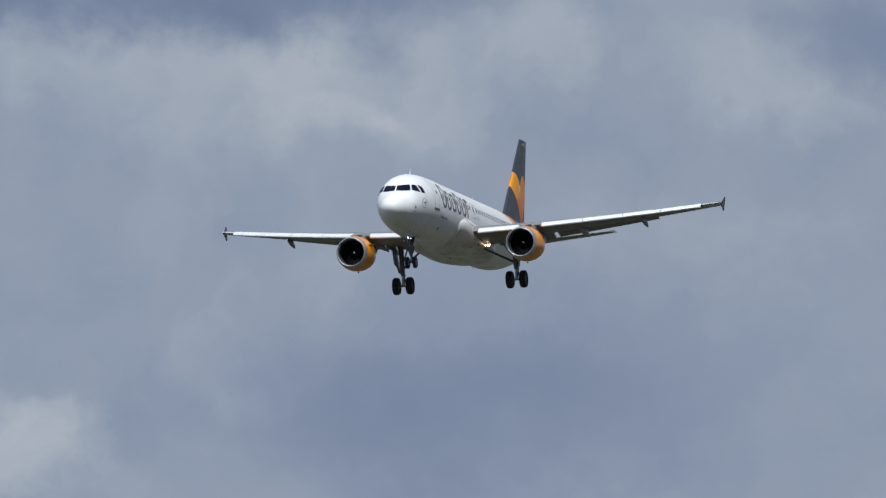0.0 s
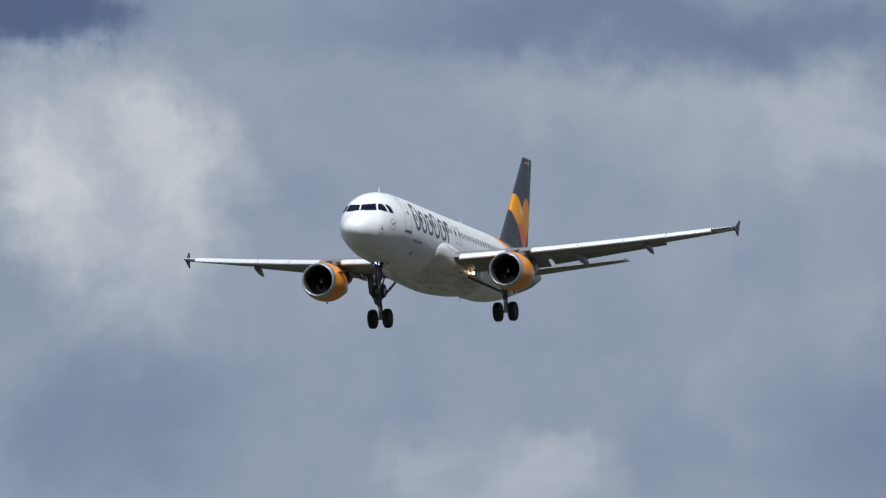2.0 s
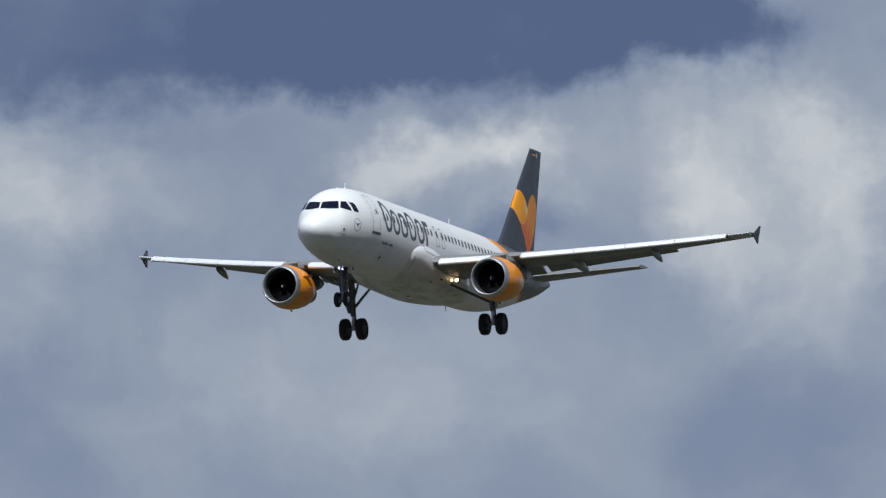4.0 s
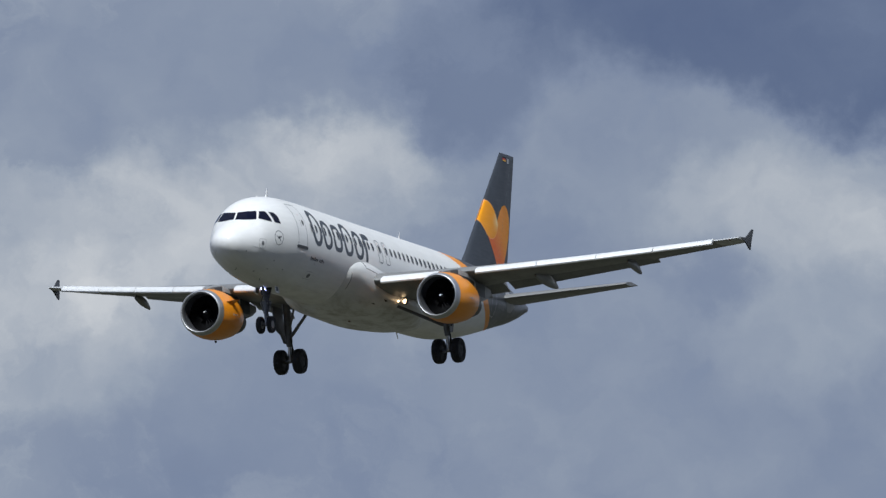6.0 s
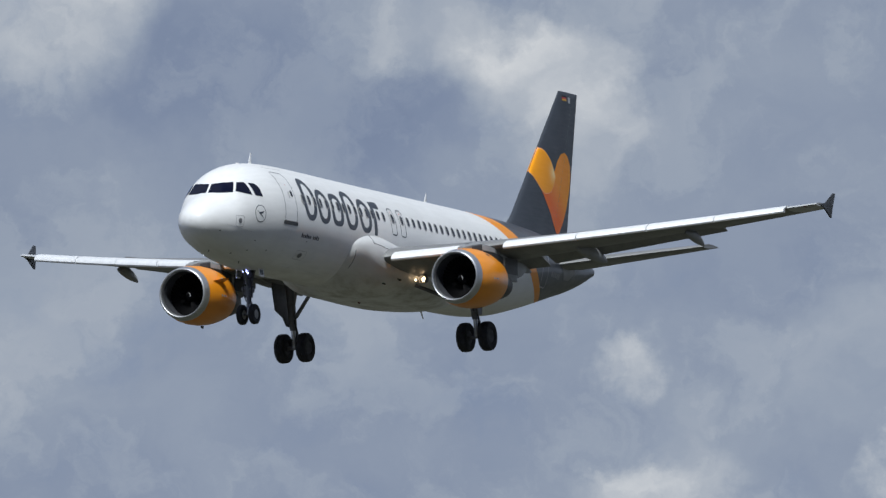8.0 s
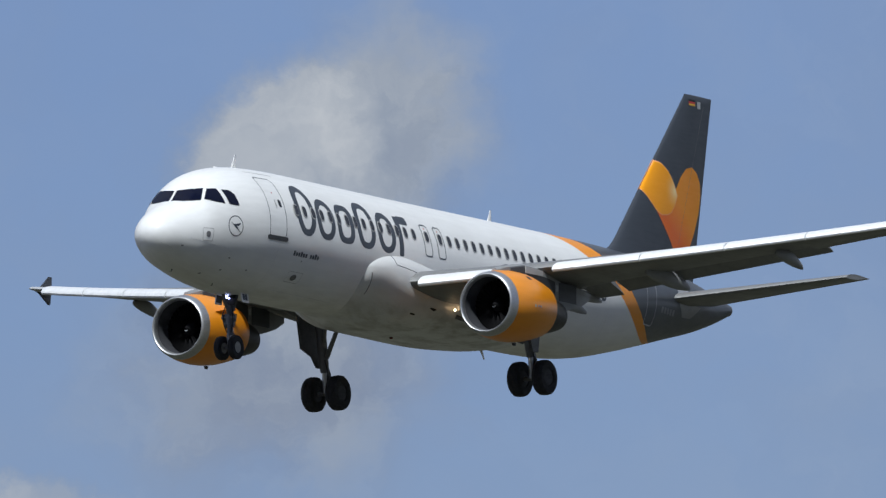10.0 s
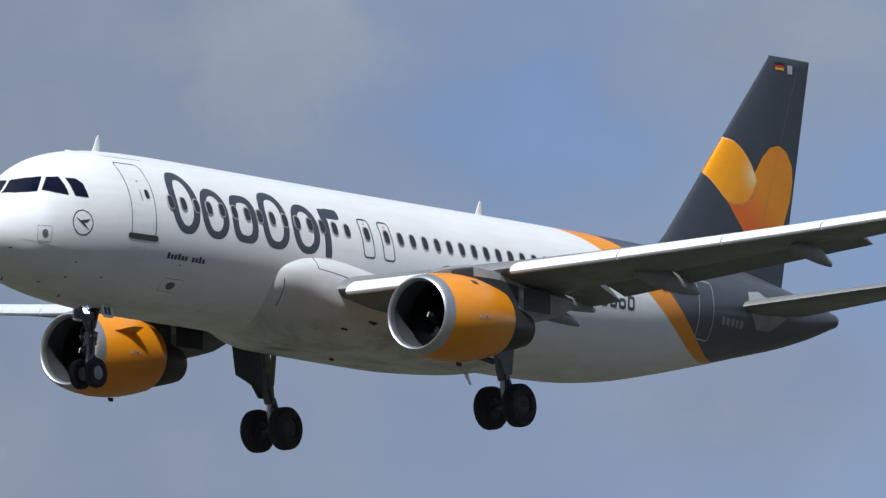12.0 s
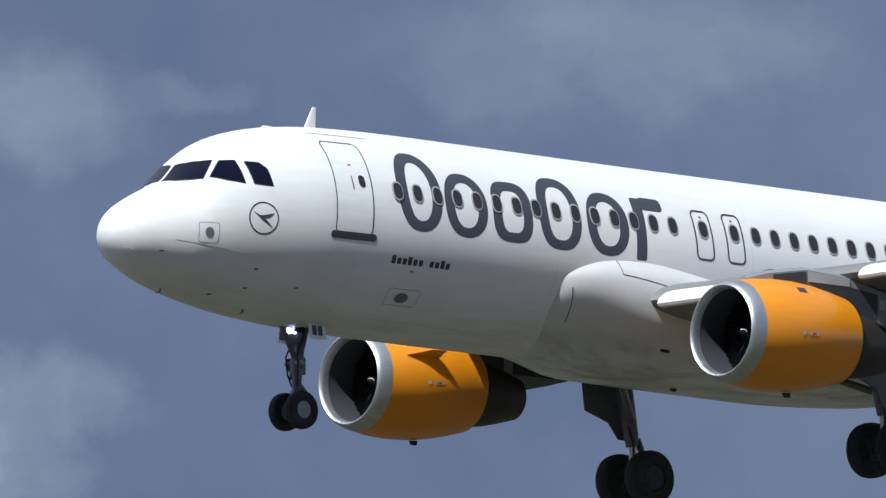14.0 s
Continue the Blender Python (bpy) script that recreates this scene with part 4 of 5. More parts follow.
def build_wing(craft, side):
    name = "wing"
    ys = [1.2, 2.2, 3.4, 4.6, 5.75, 6.4, 8, 9.6, 11.2, 12.7]
    wing = part(name, loft([wing_ring(y, 0.80, side) for y in ys]), M_WING, craft, "grey swept wing with slats and flaps out", sharp=50)
    part("outer_panel", loft([wing_ring(y, None, side) for y in (12.72, 14, 16.0)]), M_WING, wing, sharp=50)
    part("wing_tip", loft([wing_ring(y, None, side) for y in (16.0, 16.4, 16.8, 17.0)]), M_WING_LIGHT, wing, "pale grey wing tip", sharp=50)
    # slats: thin curved shells drooped ahead of the leading edge
    for y0, y1 in ((2.65, 5.05), (6.45, 8.9), (8.93, 11.3), (11.33, 13.6), (13.63, 16.0)):
        rings = []
        for k in range(5):
            y = y0 + (y1 - y0) * k / 4
            c = 0.62 + 0.055 * (wing_trail(y) - wing_lead(y))
            s, z = wing_lead(y) - 0.34, wing_height(y) - 0.10
            droop = 22
            outer, inner = [], []
            for u, v in ((1.0, 0.02), (0.75, 0.075), (0.5, 0.115), (0.3, 0.125), (0.14, 0.105), (0.05, 0.065), (0.0, 0.0), (0.03, -0.06), (0.10, -0.10), (0.2, -0.125)):
                outer.append((u, v))
            inner = [(0.24, -0.10), (0.2, -0.02), (0.3, 0.05), (0.5, 0.07), (0.75, 0.045)]
            a = radians(droop)
            ring = []
            for u, v in outer + inner:
                x, h = u * c, v * c * 1.25
                ring.append((-(s + x * math.cos(a) - h * math.sin(a) * 0.4), y * side, z + x * math.sin(a) + h * math.cos(a) - 0.05))
            rings.append(ring)
        part("slat", loft(rings), M_SLAT, wing, "pale leading edge slat")
    # flaps, turned down behind the wing box
    for y0, y1 in ((2.3, 6.2), (6.5, 12.65)):
        rings = []
        for k in range(6):
            y = y0 + (y1 - y0) * k / 5
            end, low, c, turn = (22.2 - 0.43 * (12.7 - y), 0.33 - 0.185 * (12.7 - y), 1.15 + 0.05 * (12.7 - y), 20.0) if y > 6.4 else (19.75, -0.88 - 0.06 * (6.4 - y), 1.5, 24.0)
            rings.append(section(end - c * math.cos(radians(turn)), c, y * side, low + c * math.sin(radians(turn)), 0.8, turn))
        part("flap", loft(rings), M_WING, wing, "grey trailing edge flap lowered for landing", sharp=50)
    # flap track fairings
    for y, tip_s, tip_z, r in ((4.58, 20.05, -1.38, 0.22), (5.32, 19.77, -1.10, 0.18), (8.26, 20.4, -0.80, 0.25), (12.11, 21.05, -0.33, 0.20)):
        s0, z0 = wing_spot(y, 0.42, 0.22)
        rings = []
        for u in (0, 0.05, 0.15, 0.35, 0.55, 0.75, 0.9, 0.97, 1.0):
            s = s0 + (tip_s - s0) * u
            z = z0 + (tip_z + 0.05 - z0) * u ** 2.2
            w = r * math.sin(math.pi * min(1, u * 0.93 + 0.035)) ** 0.6
            rings.append([(-s, y * side + 0.62 * w * math.sin(2 * math.pi * i / 16), z + 1.15 * w * math.cos(2 * math.pi * i / 16)) for i in range(16)])
        part("flap_track_fairing", loft(rings), M_FLAP, wing, "grey canoe fairing under the flap", sharp=60)
    # fence at the tip
    tip = wing_lead(17.0)
    z = wing_height(17.0)
    outline = [(-(tip + 0.15), 17.02 * side, z + 0.02), (-(tip + 0.8), 17.03 * side, z + 0.10), (-(tip + 1.42), 17.09 * side, z + 0.54), (-(tip + 1.62), 17.09 * side, z + 0.54),
               (-(tip + 1.50), 17.04 * side, z + 0.05), (-(tip + 1.44), 17.03 * side, z - 0.08), (-(tip + 1.40), 17.02 * side, z - 0.42), (-(tip + 1.26), 17.02 * side, z - 0.42), (-(tip + 0.7), 17.02 * side, z - 0.08)]
    part("wingtip_fence", slab(outline, (0, 0.05 * side, 0), bevel=0.012), M_DARK, wing, "dark grey wingtip fence")
    part("navigation_light", revolve(((tip - 0.25, 0.0), (tip - 0.2, 0.03), (tip, 0.035)), (16.6 * side, wing_height(16.6) - 0.02), 12), M_RED if side > 0 else M_STEEL, wing)
    # landing lamp under the root
    s, z = 15.95, -1.52
    lamp = part("landing_lamp", revolve(((s - 0.02, 0.145), (s - 0.2, 0.145), (s - 0.2, 0.155), (s + 0.02, 0.155), (s + 0.16, 0.13), (s + 0.2, 0.05)), (2.48 * side, z), 20), M_STEEL, craft, "swung-out landing lamp")
    bm = revolve(((s - 0.012, 0.001), (s - 0.01, 0.06), (s, 0.10)), (2.48 * side, z), 20)
    part("lens", bm, M_LAMP_WARM, lamp, "glowing warm lens")
    part("bracket", tube([(-s - 0.1, 2.48 * side, z), (-s - 0.15, 2.48 * side, z + 0.42)], (0.03, 0.03), 8), M_STEEL, lamp)
    bm = revolve(((15.2, 0.001), (15.21, 0.035), (15.24, 0.05)), (2.44 * side, -1.60), 14)
    part("turnoff_lamp", bm, M_LAMP_WARM, wing, "small glowing warm lamp")
    return wing


ENGINE = (5.77, -1.97)
COWL = ((11.74, 1.055), (12.1, 1.115), (12.6, 1.155), (13.1, 1.145), (13.6, 1.095), (14.05, 1.01), (14.5, 0.91))


def build_engine(craft, side):
    c = (ENGINE[0] * side, ENGINE[1])
    bm = revolve(COWL + ((14.5, 0.89), (13.9, 0.93)), c, 64)
    for v in bm.verts:  # the cowl's rear end rises towards the wing
        v.co.z += 0.022 * max(0.0, -v.co.x - 12.0)
    cowl = part("engine", bm, M_ORANGE, craft, "orange engine cowl with a bare metal intake lip", sharp=50)
    part("intake_lip", revolve(((11.745, 1.057), (11.62, 1.032), (11.5, 0.995), (11.44, 0.96), (11.42, 0.93), (11.44, 0.90), (11.5, 0.878), (11.62, 0.862)), c, 64), M_METAL, cowl, "polished metal intake lip", sharp=60)
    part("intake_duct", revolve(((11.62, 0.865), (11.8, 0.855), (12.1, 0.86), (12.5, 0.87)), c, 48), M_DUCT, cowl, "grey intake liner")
    # black disc stands in for the unlit depth behind the fan
    part("fan_void_disc", revolve(((12.5, 0.87), (12.52, 0.0)), c, 48), M_BLACK, cowl, "black disc painted as the unlit depth behind the fan")
    # fan: twisted blades on a hub with a pointed spinner
    bm = bmesh.new()
    roots = []
    for k in range(36):
        a = 2 * math.pi * k / 36
        rows = []
        for r, turn in ((0.25, 25), (0.55, 45), (0.85, 62)):
            pts = []
            for w in (-0.07, 0.07):
                tx, tt = w * math.cos(radians(turn)), w * math.sin(radians(turn))
                ang = a + tt / r
                pts.append(bm.verts.new((tx, r * math.sin(ang), r * math.cos(ang))))
            rows.append(pts)
        roots.append(rows[0])
        for p, q in zip(rows, rows[1:]):
            bm.faces.new((p[0], p[1], q[1], q[0]))
    for p, q in zip(roots, roots[1:] + roots[:1]):
        bm.faces.new((p[0], q[0], q[1], p[1]))
    count = len(bm.faces)
    loft([[(-s, r * math.sin(2 * math.pi * k / 24), r * math.cos(2 * math.pi * k / 24)) for k in range(24)]
          for s, r in ((-0.36, 0.008), (-0.3, 0.05), (-0.1, 0.17), (0.05, 0.25), (0.15, 0.27))], bm=bm)
    bm.faces.ensure_lookup_table()
    for f in bm.faces[count:]:
        f.material_index = 1
    count = len(bm.faces)
    strip = []
    for k in range(8):
        a = k * 0.25
        r = 0.055 + 0.006 * k
        x = 0.3 - (r - 0.05) * 0.2 / 0.12
        strip.append([bm.verts.new((x + 0.012, q * math.sin(a), q * math.cos(a))) for q in (r, r + 0.02)])
    for p, q in zip(strip, strip[1:]):
        bm.faces.new((p[0], p[1], q[1], q[0])).material_index = 2
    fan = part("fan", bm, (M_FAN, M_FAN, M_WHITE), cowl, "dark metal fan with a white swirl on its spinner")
    fan.location = (-12.28, c[0], c[1])
    # core cowl, nozzle and plug
    core = part("core_cowl", revolve(((13.9, 0.72), (14.5, 0.74), (15.1, 0.66), (15.6, 0.55), (15.95, 0.46), (15.95, 0.44), (15.5, 0.46)), c, 40), M_NOZZLE, cowl, "heat-darkened core nozzle")
    part("exhaust_plug", revolve(((15.4, 0.3), (15.9, 0.26), (16.25, 0.12), (16.35, 0.0)), c, 28), M_NOZZLE, cowl)
    # black ring puts the fan exit's shade into the colour
    part("exit_void_ring", revolve(((14.0, 0.92), (14.02, 0.7)), c, 40), M_BLACK, cowl, "black ring painted as the unlit fan exit")
    # strake on the inboard shoulder
    a = radians(65)
    base = lambda s, r: Vector((-s, c[0] - side * r * math.sin(a), c[1] + r * math.cos(a)))
    part("strake", slab([base(12.15, 1.12), base(13.0, 1.14), base(12.98, 1.44), base(12.62, 1.41)], (0, 0.012, 0.02)), M_ORANGE, cowl, "orange cowl strake")
    # latch panel, stencil bars and drain mast on the outer side
    def cowl_patch(s0, s1, a0, a1, name_, mat, label=""):
        r_at = lambda s: curve(COWL, s) + 0.007
        up = lambda s: 0.022 * max(0.0, s - 12.0)
        bm_ = bmesh.new()
        v = [[bm_.verts.new((-s, c[0] + r_at(s) * math.sin(radians(an)), c[1] + up(s) + r_at(s) * math.cos(radians(an)))) for s in (s0, 0.5 * (s0 + s1), s1)]
             for an in (a0, 0.5 * (a0 + a1), a1)]
        for i in range(2):
            for j in range(2):
                bm_.faces.new((v[i][j], v[i + 1][j], v[i + 1][j + 1], v[i][j + 1]))
        part(name_, bm_, mat, cowl, label)
    for m in (1, -1):
        cowl_patch(12.85, 13.08, 36 * m, 44 * m, "vent_panel", M_DARK, "small dark vent panel") if m == side else cowl_patch(12.98, 13.18, 55 * m, 62 * m, "vent_panel", M_WING_LIGHT, "small pale vent panel")
        cowl_patch(12.62, 12.72, 91 * m, 95 * m, "stencil_bar", M_WING_LIGHT)
        cowl_patch(12.82, 13.08, 91.5 * m, 94.5 * m, "stencil_bar", M_FAINT)
        cowl_patch(12.90, 13.0, 92 * m, 94 * m, "stencil_bar", M_FLAG_RED)
    part("drain_mast", slab([(-13.1, c[0], c[1] - 1.13), (-13.3, c[0], c[1] - 1.12), (-13.28, c[0], c[1] - 1.22), (-13.15, c[0], c[1] - 1.22)], (0, 0.05, 0)), M_BLACK, cowl)
    # pylon
    rings = []
    for s, lo, hi, w in ((12.0, -0.92, -0.80, 0.10), (12.5, -0.95, -0.66, 0.20), (13.5, -1.05, -0.50, 0.25), (14.5, -1.5, -0.55, 0.26), (15.3, -1.75, -0.7, 0.27), (16.0, -1.82, -0.85, 0.27), (16.7, -1.66, -0.9, 0.25), (17.4, -1.48, -0.92, 0.2), (18.1, -1.2, -0.95, 0.10)):
        rings.append([(-s, c[0] + w * k, z) for k, z in ((-1, lo), (1, lo), (1, hi - 0.06), (0.6, hi), (-0.6, hi), (-1, hi - 0.06))])
    pylon = part("pylon", loft(rings), M_FLAP, cowl, "grey engine pylon")
    for m in (1, -1):
        y = c[0] + 0.268 * m
        for s0, s1, z0, z1, mat in ((15.72, 16.85, -1.5, -0.9, M_DARK), (15.52, 15.68, -1.2, -1.0, M_WING_LIGHT)):
            part("pylon_panel", slab([(-s0, y, z1), (-s1, y, z1), (-s1, y, z0), (-s0, y, z0)], (0, 0.014 * m, 0)), mat, pylon, sharp=30)
        # pale strip, dark front, and a dark plate that darkens the side behind the cowl
        for outline, mat in (([(13.55, -0.585), (14.7, -0.63), (14.7, -0.80), (13.55, -0.80)], M_WING_LIGHT),
                             ([(12.6, -0.74), (13.5, -0.60), (13.5, -0.84), (12.6, -0.86)], M_DARK),
                             ([(13.6, -0.81), (14.72, -0.81), (15.47, -0.90), (15.47, -1.5), (14.72, -1.25)], M_DARK)):
            part("pylon_panel", slab([(-s, y, z) for s, z in outline], (0, 0.012 * m, 0)), mat, pylon, sharp=30)
    part("pylon_nose", tube([(-12.15, c[0], -0.84), (-12.35, c[0], -0.80), (-12.75, c[0], -0.73), (-13.0, c[0], -0.70)], (0.03, 0.09, 0.14, 0.11), 12), M_DARK, pylon, "dark pylon nose")
    return cowl, fan


def wheel(name, parent, centre, radius, width, rim_radius, metal):
    """A tyre with rounded shoulders on a spoked steel rim, axle across."""
    x, y, z = centre
    prof = ((-0.42, rim_radius), (-0.5, rim_radius + 0.3 * (radius - rim_radius)), (-0.47, radius * 0.90), (-0.36, radius * 0.975), (-0.18, radius), (-0.12, radius), (-0.10, radius - 0.015), (-0.08, radius),
            (0.08, radius), (0.10, radius - 0.015), (0.12, radius), (0.18, radius), (0.36, radius * 0.975), (0.47, radius * 0.90), (0.5, rim_radius + 0.3 * (radius - rim_radius)), (0.42, rim_radius))
    n = 40
    ring = lambda w, r: [(x + r * math.sin(2 * math.pi * k / n), y + w * width, z + r * math.cos(2 * math.pi * k / n)) for k in range(n)]
    hub = part(name, loft([ring(w, r) for w, r in ((-0.40, rim_radius * 0.96), (-0.40, rim_radius * 0.86), (-0.2, rim_radius * 0.7), (-0.25, rim_radius * 0.3), (-0.34, rim_radius * 0.24),
                                                   (0.34, rim_radius * 0.24), (0.25, rim_radius * 0.3), (0.2, rim_radius * 0.7), (0.40, rim_radius * 0.86), (0.40, rim_radius * 0.96))]), metal, parent, "wheel with a grey rim")
    part("tyre", loft([ring(w, r) for w, r in prof] + [ring(*prof[0])], (False, False)), M_RUBBER, parent, "black tyre")
    bm = bmesh.new()
    for side in (-1, 1):
        for k in range(9):
            a = 2 * math.pi * k / 9
            px, pz = x + rim_radius * 0.52 * math.sin(a), z + rim_radius * 0.52 * math.cos(a)
            tube([(px, y + side * width * 0.2, pz), (px, y + side * width * 0.3, pz)], (rim_radius * 0.09, rim_radius * 0.08), 8, bm)
    part("rim_bolts", bm, M_DARK, parent)
    return hub


def build_nose_gear(craft):
    leg = part("nose_gear", tube([(-5.16, 0, -1.75), (-5.10, 0, -2.5), (-5.05, 0, -3.0), (-5.03, 0, -3.3)], (0.10, 0.10, 0.105, 0.09), 18), M_GEAR, craft, "grey nose landing gear with twin wheels")
    part("piston", tube([(-5.03, 0, -3.2), (-4.96, 0, -3.70)], (0.06, 0.06), 14), M_METAL, leg, "bright oleo piston")
    part("axle", tube([(-4.96, -0.3, -3.70), (-4.96, 0.3, -3.70)], (0.05, 0.05), 12), M_STEEL, leg)
    part("torque_link", slab([(-5.06, -0.05, -3.15), (-5.3, -0.03, -3.38), (-5.07, -0.05, -3.6), (-5.12, -0.05, -3.55), (-5.38, -0.03, -3.38), (-5.1, -0.05, -3.1)], (0, 0.1, 0)), M_GEAR, leg)
    part("drag_brace", tube([(-5.05, 0, -2.75), (-4.55, 0, -1.85)], (0.055, 0.055), 10), M_GEAR, leg)
    part("steering_collar", revolve(((-0.16, 0.001), (-0.16, 0.16), (0.16, 0.16), (0.16, 0.001)), (0, 0), 18), M_GEAR, leg).matrix_basis = Matrix.Translation((-5.07, 0, -2.78)) @ Matrix.Rotation(radians(90), 4, "Y")
    for y in (-0.14, 0.14):
        part("actuator", tube([(-5.04, y, -2.6), (-5.0, y, -3.05)], (0.045, 0.045), 10), M_STEEL, leg)
    bm = tube([(-4.98, -0.26, -2.72), (-4.98, 0.26, -2.72)], (0.055, 0.055), 10)
    part("steering_cylinder", bm, M_STEEL, leg)
    for y in (-0.255, 0.255):
        wheel("nose_wheel", leg, (-4.96, y, -3.70), 0.39, 0.22, 0.19, M_RIM)
    bracket = part("lamp_bracket", slab([(-4.98, -0.20, -2.32), (-4.98, 0.20, -2.32), (-4.98, 0.27, -1.88), (-4.98, -0.27, -1.88)], (-0.04, 0, 0)), M_BLACK, leg, "dark lamp bracket")
    for y, z, mat, r in ((-0.12, -2.03, M_LAMP_COOL, 0.08), (0.01, -2.10, M_LAMP_COOL, 0.025), (0.14, -2.04, M_BLACK, 0.07)):
        part("taxi_lamp", revolve(((4.90, 0.001), (4.905, r * 0.7), (4.93, r), (4.98, r)), (y, z), 18), mat, leg, "glowing cool white lamp" if mat == M_LAMP_COOL else "unlit lamp")
    # steering jacks, hoses and brackets round the leg
    for y in (-0.2, 0.2):
        part("swivel_jack", tube([(-5.0, y, -2.62), (-5.02, y * 0.9, -2.86)], (0.075, 0.06), 12), M_GEAR, leg)
        part("hose", tube([(-4.97, y * 0.6, -2.35), (-4.9, y * 0.9, -2.6), (-4.93, y * 0.8, -2.95), (-4.98, y * 0.4, -3.2)], [0.018] * 4, 8), M_BLACK, leg)
        part("strut_fork", tube([(-5.12, y * 1.3, -1.85), (-5.08, y * 0.5, -2.5)], (0.05, 0.05), 10), M_GEAR, leg)
    part("tow_lug", slab([(-4.9, -0.05, -3.30), (-4.9, 0.05, -3.30), (-4.9, 0.04, -3.45), (-4.9, -0.04, -3.45)], (-0.12, 0, 0)), M_STEEL, leg)
    for side in (1, -1):
        def leaf(u, v, out=0.0):
            """A point of the door: u aft along it, v down it."""
            return (-4.92 - 0.46 * u, (0.40 + 0.09 * v + 0.01 * u + out) * side, -1.70 - 0.56 * v)
        door = part("nose_gear_door", slab([leaf(0, 0), leaf(1, 0), leaf(1, 0.93), leaf(0.93, 1), leaf(0.12, 1), leaf(0.06, 0.93)], (0, 0.03 * side, 0), bevel=0.008), M_WHITE, craft, "white nose gear door")
        # added dark plate: the inner face's shade put in as colour
        part("door_shade_plate", slab([leaf(0.06, 0.05, -0.012), leaf(0.95, 0.05, -0.012), leaf(0.95, 0.9, -0.012), leaf(0.12, 0.9, -0.012)], (0, 0.008 * side, 0)), M_GEAR, door, "dark plate painting shade on the inner face")
        for u in (0.22, 0.54):
            part("code_bar", slab([leaf(u, 0.50, 0.024), leaf(u + 0.24, 0.50, 0.024), leaf(u + 0.24, 0.86, 0.024), leaf(u, 0.86, 0.024)], (0, 0.014 * side, 0)), M_INK, door)
    return leg


def build_main_gear(craft, side):
    y = 3.88 * side
    leg = part("main_gear", tube([(-17.2, 3.85 * side, -1.0), (-17.45, 3.87 * side, -2.0), (-17.6, y, -2.75), (-17.64, y, -3.0)], (0.17, 0.17, 0.16, 0.13), 18), M_GEAR, craft, "grey main landing gear with twin wheels")
    part("piston", tube([(-17.63, y, -2.9), (-17.72, y, -3.68)], (0.09, 0.09), 14), M_METAL, leg, "bright oleo piston")
    part("axle", tube([(-17.72, y - 0.5, -3.68), (-17.72, y + 0.5, -3.68)], (0.075, 0.075), 14), M_STEEL, leg)
    part("side_brace", tube([(-17.5, 3.7 * side, -2.5), (-15.7, 2.2 * side, -1.75)], (0.08, 0.07), 12), M_GEAR, leg)
    part("retraction_jack", tube([(-17.55, 3.85 * side, -2.3), (-16.6, 3.2 * side, -1.3)], (0.06, 0.05), 10), M_STEEL, leg)
    part("torque_link", slab([(-17.75, y - 0.07, -2.85), (-17.93, y - 0.04, -3.25), (-17.8, y - 0.07, -3.55), (-17.86, y - 0.07, -3.55), (-18.0, y - 0.04, -3.25), (-17.8, y - 0.07, -2.8)], (0, 0.14, 0)), M_GEAR, leg)
    part("brake_line", tube([(-17.4, y + 0.15, -2.6), (-17.5, y + 0.2, -3.0), (-17.55, y + 0.16, -3.4)], (0.025, 0.025, 0.025), 8), M_BLACK, leg)
    for dy in (-0.46, 0.46):
        wheel("main_wheel", leg, (-17.72, y + dy, -3.68), 0.575, 0.41, 0.28, M_HUB)
    door = [(-16.5, 4.25 * side, -1.2), (-17.75, 4.25 * side, -1.2), (-17.75, 4.06 * side, -2.85), (-17.42, 4.05 * side, -2.85), (-17.2, 4.1 * side, -2.5), (-16.55, 4.13 * side, -2.3)]
    part("leg_door", slab(door, (0, 0.05 * side, 0), bevel=0.012), M_GEAR, leg, "dark grey gear leg door")
    return leg


def fin_lead(z):
    return 34.86 - 0.894 * (7.8 - z)


def fin_trail(z):
    return 36.71 - 0.215 * (7.8 - z)


def fin_side(s, z, lift):
    a, b = fin_lead(z), fin_trail(z)
    u = max(0.0, min(1.0, (s - a) / (b - a)))
    up = [(p, q) for p, q in AIRFOIL if q >= 0][::-1]
    for (u0, v0), (u1, v1) in zip(up, up[1:]):
        if u0 <= u <= u1:
            v = v0 + (v1 - v0) * (u - u0) / (u1 - u0)
            return v * (b - a) * 0.52 + lift
    return lift


def flat_decal(outline, name, material, parent, label, lift, side, step=0.1):
    """A thin sheet on the fin, in narrow strips."""
    bm = bmesh.new()
    zs = [p[1] for p in outline]
    lo, hi = min(zs), max(zs)
    n = max(2, int((hi - lo) / step))

    def spans(z):
        hits = []
        for (s0, z0), (s1, z1) in zip(outline, outline[1:] + outline[:1]):
            if (z0 <= z < z1) or (z1 <= z < z0):
                hits.append(s0 + (s1 - s0) * (z - z0) / (z1 - z0))
        return sorted(hits)
    levels = [lo + 1e-4 + (hi - lo - 2e-4) * k / n for k in range(n + 1)]
    for za, zb in zip(levels, levels[1:]):
        a, b = spans(za), spans(zb)
        if len(a) != len(b):
            a = b = spans(0.5 * (za + zb))
        for k in range(0, len(a) - 1, 2):
            m = 12
            for i in range(m):
                u, v = (i / m) ** 2, ((i + 1) / m) ** 2
                pts = []
                for (p, q), z, w in ((a[k:k + 2], za, u), (a[k:k + 2], za, v), (b[k:k + 2], zb, v), (b[k:k + 2], zb, u)):
                    s = max(p + (q - p) * w, fin_lead(z) + 0.001)
                    pts.append(bm.verts.new((-s, side * fin_side(s, z, lift), z)))
                bm.faces.new(pts)
    bmesh.ops.remove_doubles(bm, verts=bm.verts, dist=0.001)
    return part(name, bm, material, parent, label)


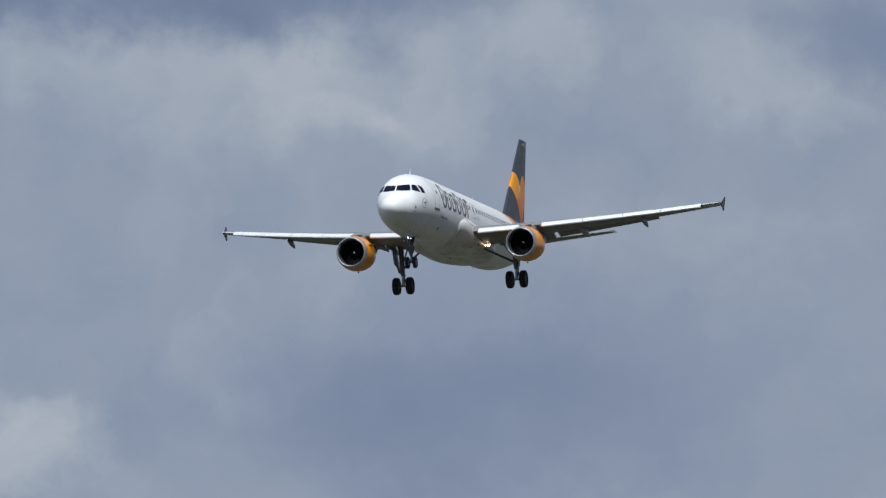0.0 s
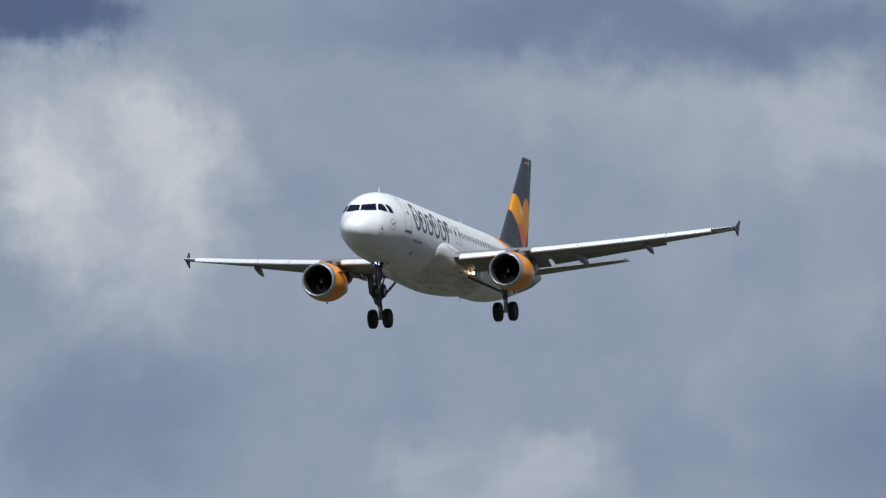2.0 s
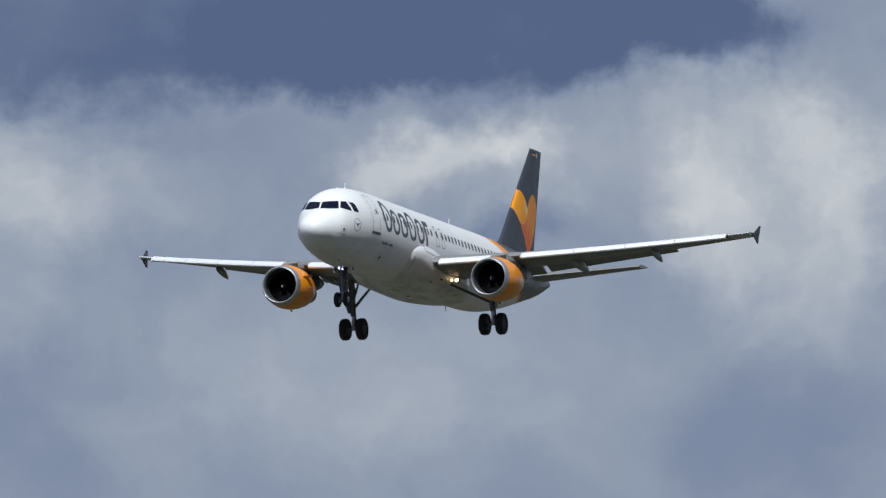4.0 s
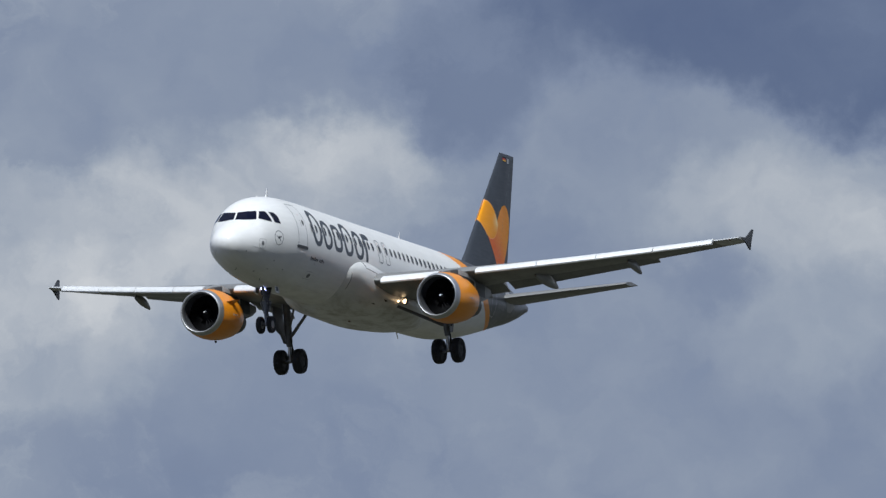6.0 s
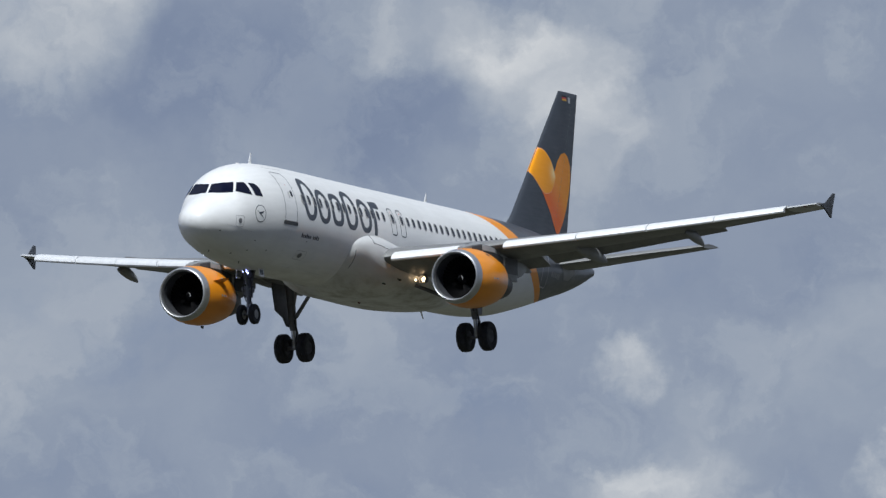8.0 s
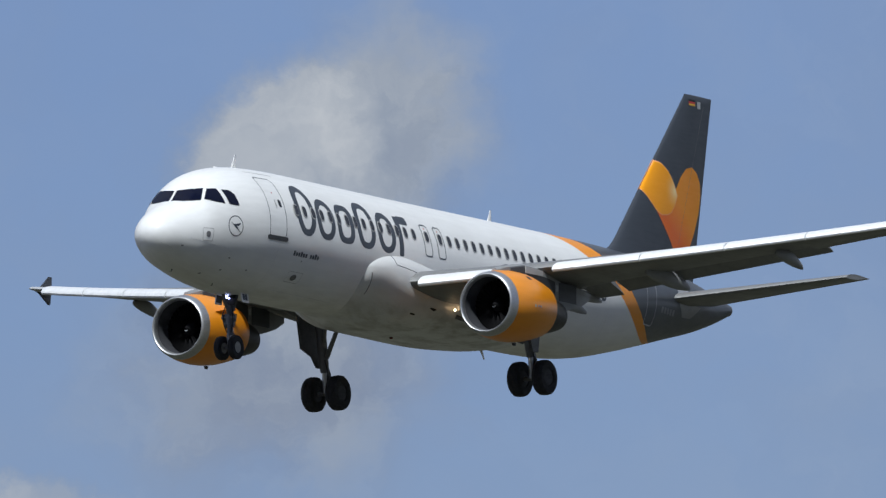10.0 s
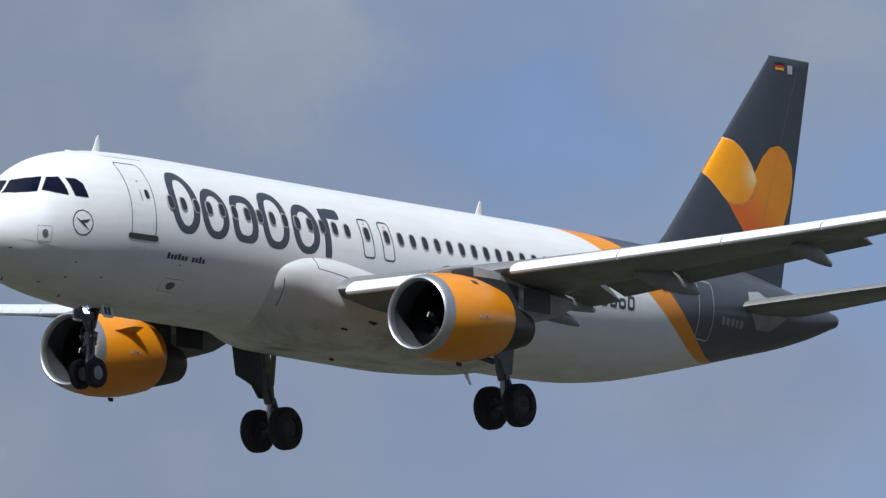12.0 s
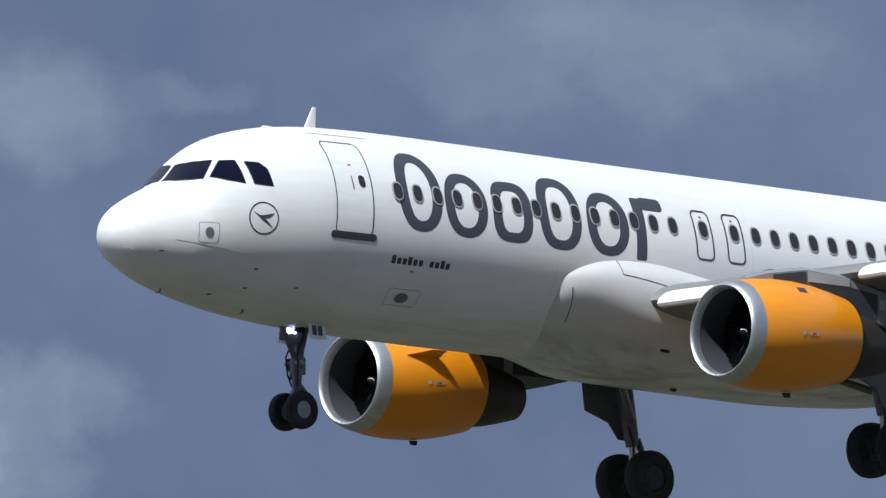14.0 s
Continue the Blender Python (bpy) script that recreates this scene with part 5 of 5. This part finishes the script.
def build_fin(craft):
    def ring(z, extra=0.0):
        a, b = fin_lead(z) - extra, fin_trail(z)
        up = [(p, q) for p, q in AIRFOIL if q >= 0]
        pts = [(-(a + u * (b - a)), v * (b - a) * 0.52, z) for u, v in up]
        pts += [(p[0], -p[1], p[2]) for p in pts[-2:0:-1]]
        return pts
    zs = [1.2, 1.9, 2.2, 2.5, 3.0, 4.0, 5.5, 7.0, 7.6, 7.78]
    rings = [ring(z, max(0.0, 2.5 - z) ** 2 * 0.9) for z in zs] + [[(p[0] * 0.999 - 0.03, p[1] * 0.5, 7.84) for p in ring(7.8)]]
    fin = part("fin", loft(rings), M_SLATE, craft, "slate grey tail fin with an orange heart", sharp=50)
    yellow = [(32.70, 5.36), (33.05, 5.27), (33.40, 5.05), (33.75, 4.70), (34.0, 4.30), (33.80, 3.95), (33.55, 3.70), (33.2, 3.56), (32.85, 3.55), (32.5, 3.68), (31.74, 4.33)]
    deep = [(32.36, 3.80), (32.6, 4.0), (33.1, 4.1), (33.6, 4.3), (33.96, 4.55), (34.3, 4.98), (34.7, 5.28), (35.15, 5.38), (35.55, 5.24), (35.83, 4.9), (35.88, 4.5),
            (35.75, 3.9), (35.4, 3.2), (35.05, 2.7), (34.5, 2.12), (34.2, 2.0), (33.95, 2.2), (33.5, 2.7)]
    for side in (1, -1):
        cs, cz = sum(p[0] for p in yellow) / len(yellow), sum(p[1] for p in yellow) / len(yellow)
        flat_decal([(cs + (s - cs) * 1.035, cz + (z - cz) * 1.035) for s, z in yellow], "heart_edge", M_LOBE_EDGE, fin, "pale orange edge line", 0.010, side, 0.05)
        flat_decal(yellow, "heart_lobe", M_YELLOW, fin, "yellow-orange heart lobe", 0.014, side, 0.05)
        flat_decal(deep, "heart_lobe", M_ORANGE_DEEP, fin, "deep orange heart lobe", 0.007, side, 0.05)
        for z0, z1, m in ((7.60, 7.67, M_BLACK), (7.53, 7.60, M_FLAG_RED), (7.46, 7.53, M_FLAG_GOLD)):
            flat_decal([(35.02, z0), (35.42, z0), (35.42, z1), (35.02, z1)], "flag_stripe", m, fin, "", 0.01, side, 0.04)
        flat_decal([(35.58, 7.40), (35.82, 7.40), (35.82, 7.64), (35.58, 7.64)], "code_bar", M_WING_LIGHT, fin, "", 0.01, side, 0.1)
        seam = [(fin_trail(2.3) - 1.605, 2.3), (fin_trail(2.3) - 1.595, 2.3), (fin_trail(7.5) - 0.61, 7.5), (fin_trail(7.5) - 0.62, 7.5)]
        flat_decal(seam, "rudder_seam", M_WING, fin, "", 0.016, side, 0.4)
    return fin


def build_tailplane(craft, side):
    rings = []
    for y in (0.6, 1.4, 3.0, 4.6, 6.0, 6.22):
        u = (y - 0.6) / 5.62
        lead, trail = 31.6 + 3.1 * u, 35.6 + 0.7 * u
        rings.append(section(lead, trail - lead, y * side, 0.50 + 0.74 * u, 0.72, -3.0))
    tail = part("tailplane", loft(rings), M_WING, craft, "grey swept tailplane", sharp=50)
    return tail


def build_airliner():
    craft = new("airliner")
    tagged(craft, "white twin-engine airliner with orange engines, wheels down, landing", "airplane")
    hull = build_fuselage(craft)
    build_cockpit(craft)
    build_windows(craft)
    build_doors(craft)
    build_markings(craft)
    build_antennas(craft)
    build_laps(craft)
    build_belly(craft)
    build_fin(craft)
    build_nose_gear(craft)
    fans = []
    for side in (1, -1):
        build_wing(craft, side)
        fans.append(build_engine(craft, side)[1])
        build_main_gear(craft, side)
        build_tailplane(craft, side)
    return craft, fans


airliner, fans = build_airliner()

def motions():
    walk(airliner, [(t, pose(x, y, z, rx, ry, rz)) for t, x, y, z, rx, ry, rz in AIRCRAFT_PATH])
    for fan in fans:
        hub = fan.location.copy()
        walk(fan, [(k / 10, Matrix.Translation(hub) @ Matrix.Rotation(radians(-77.0 * k), 4, "X")) for k in range(141)])


motions()
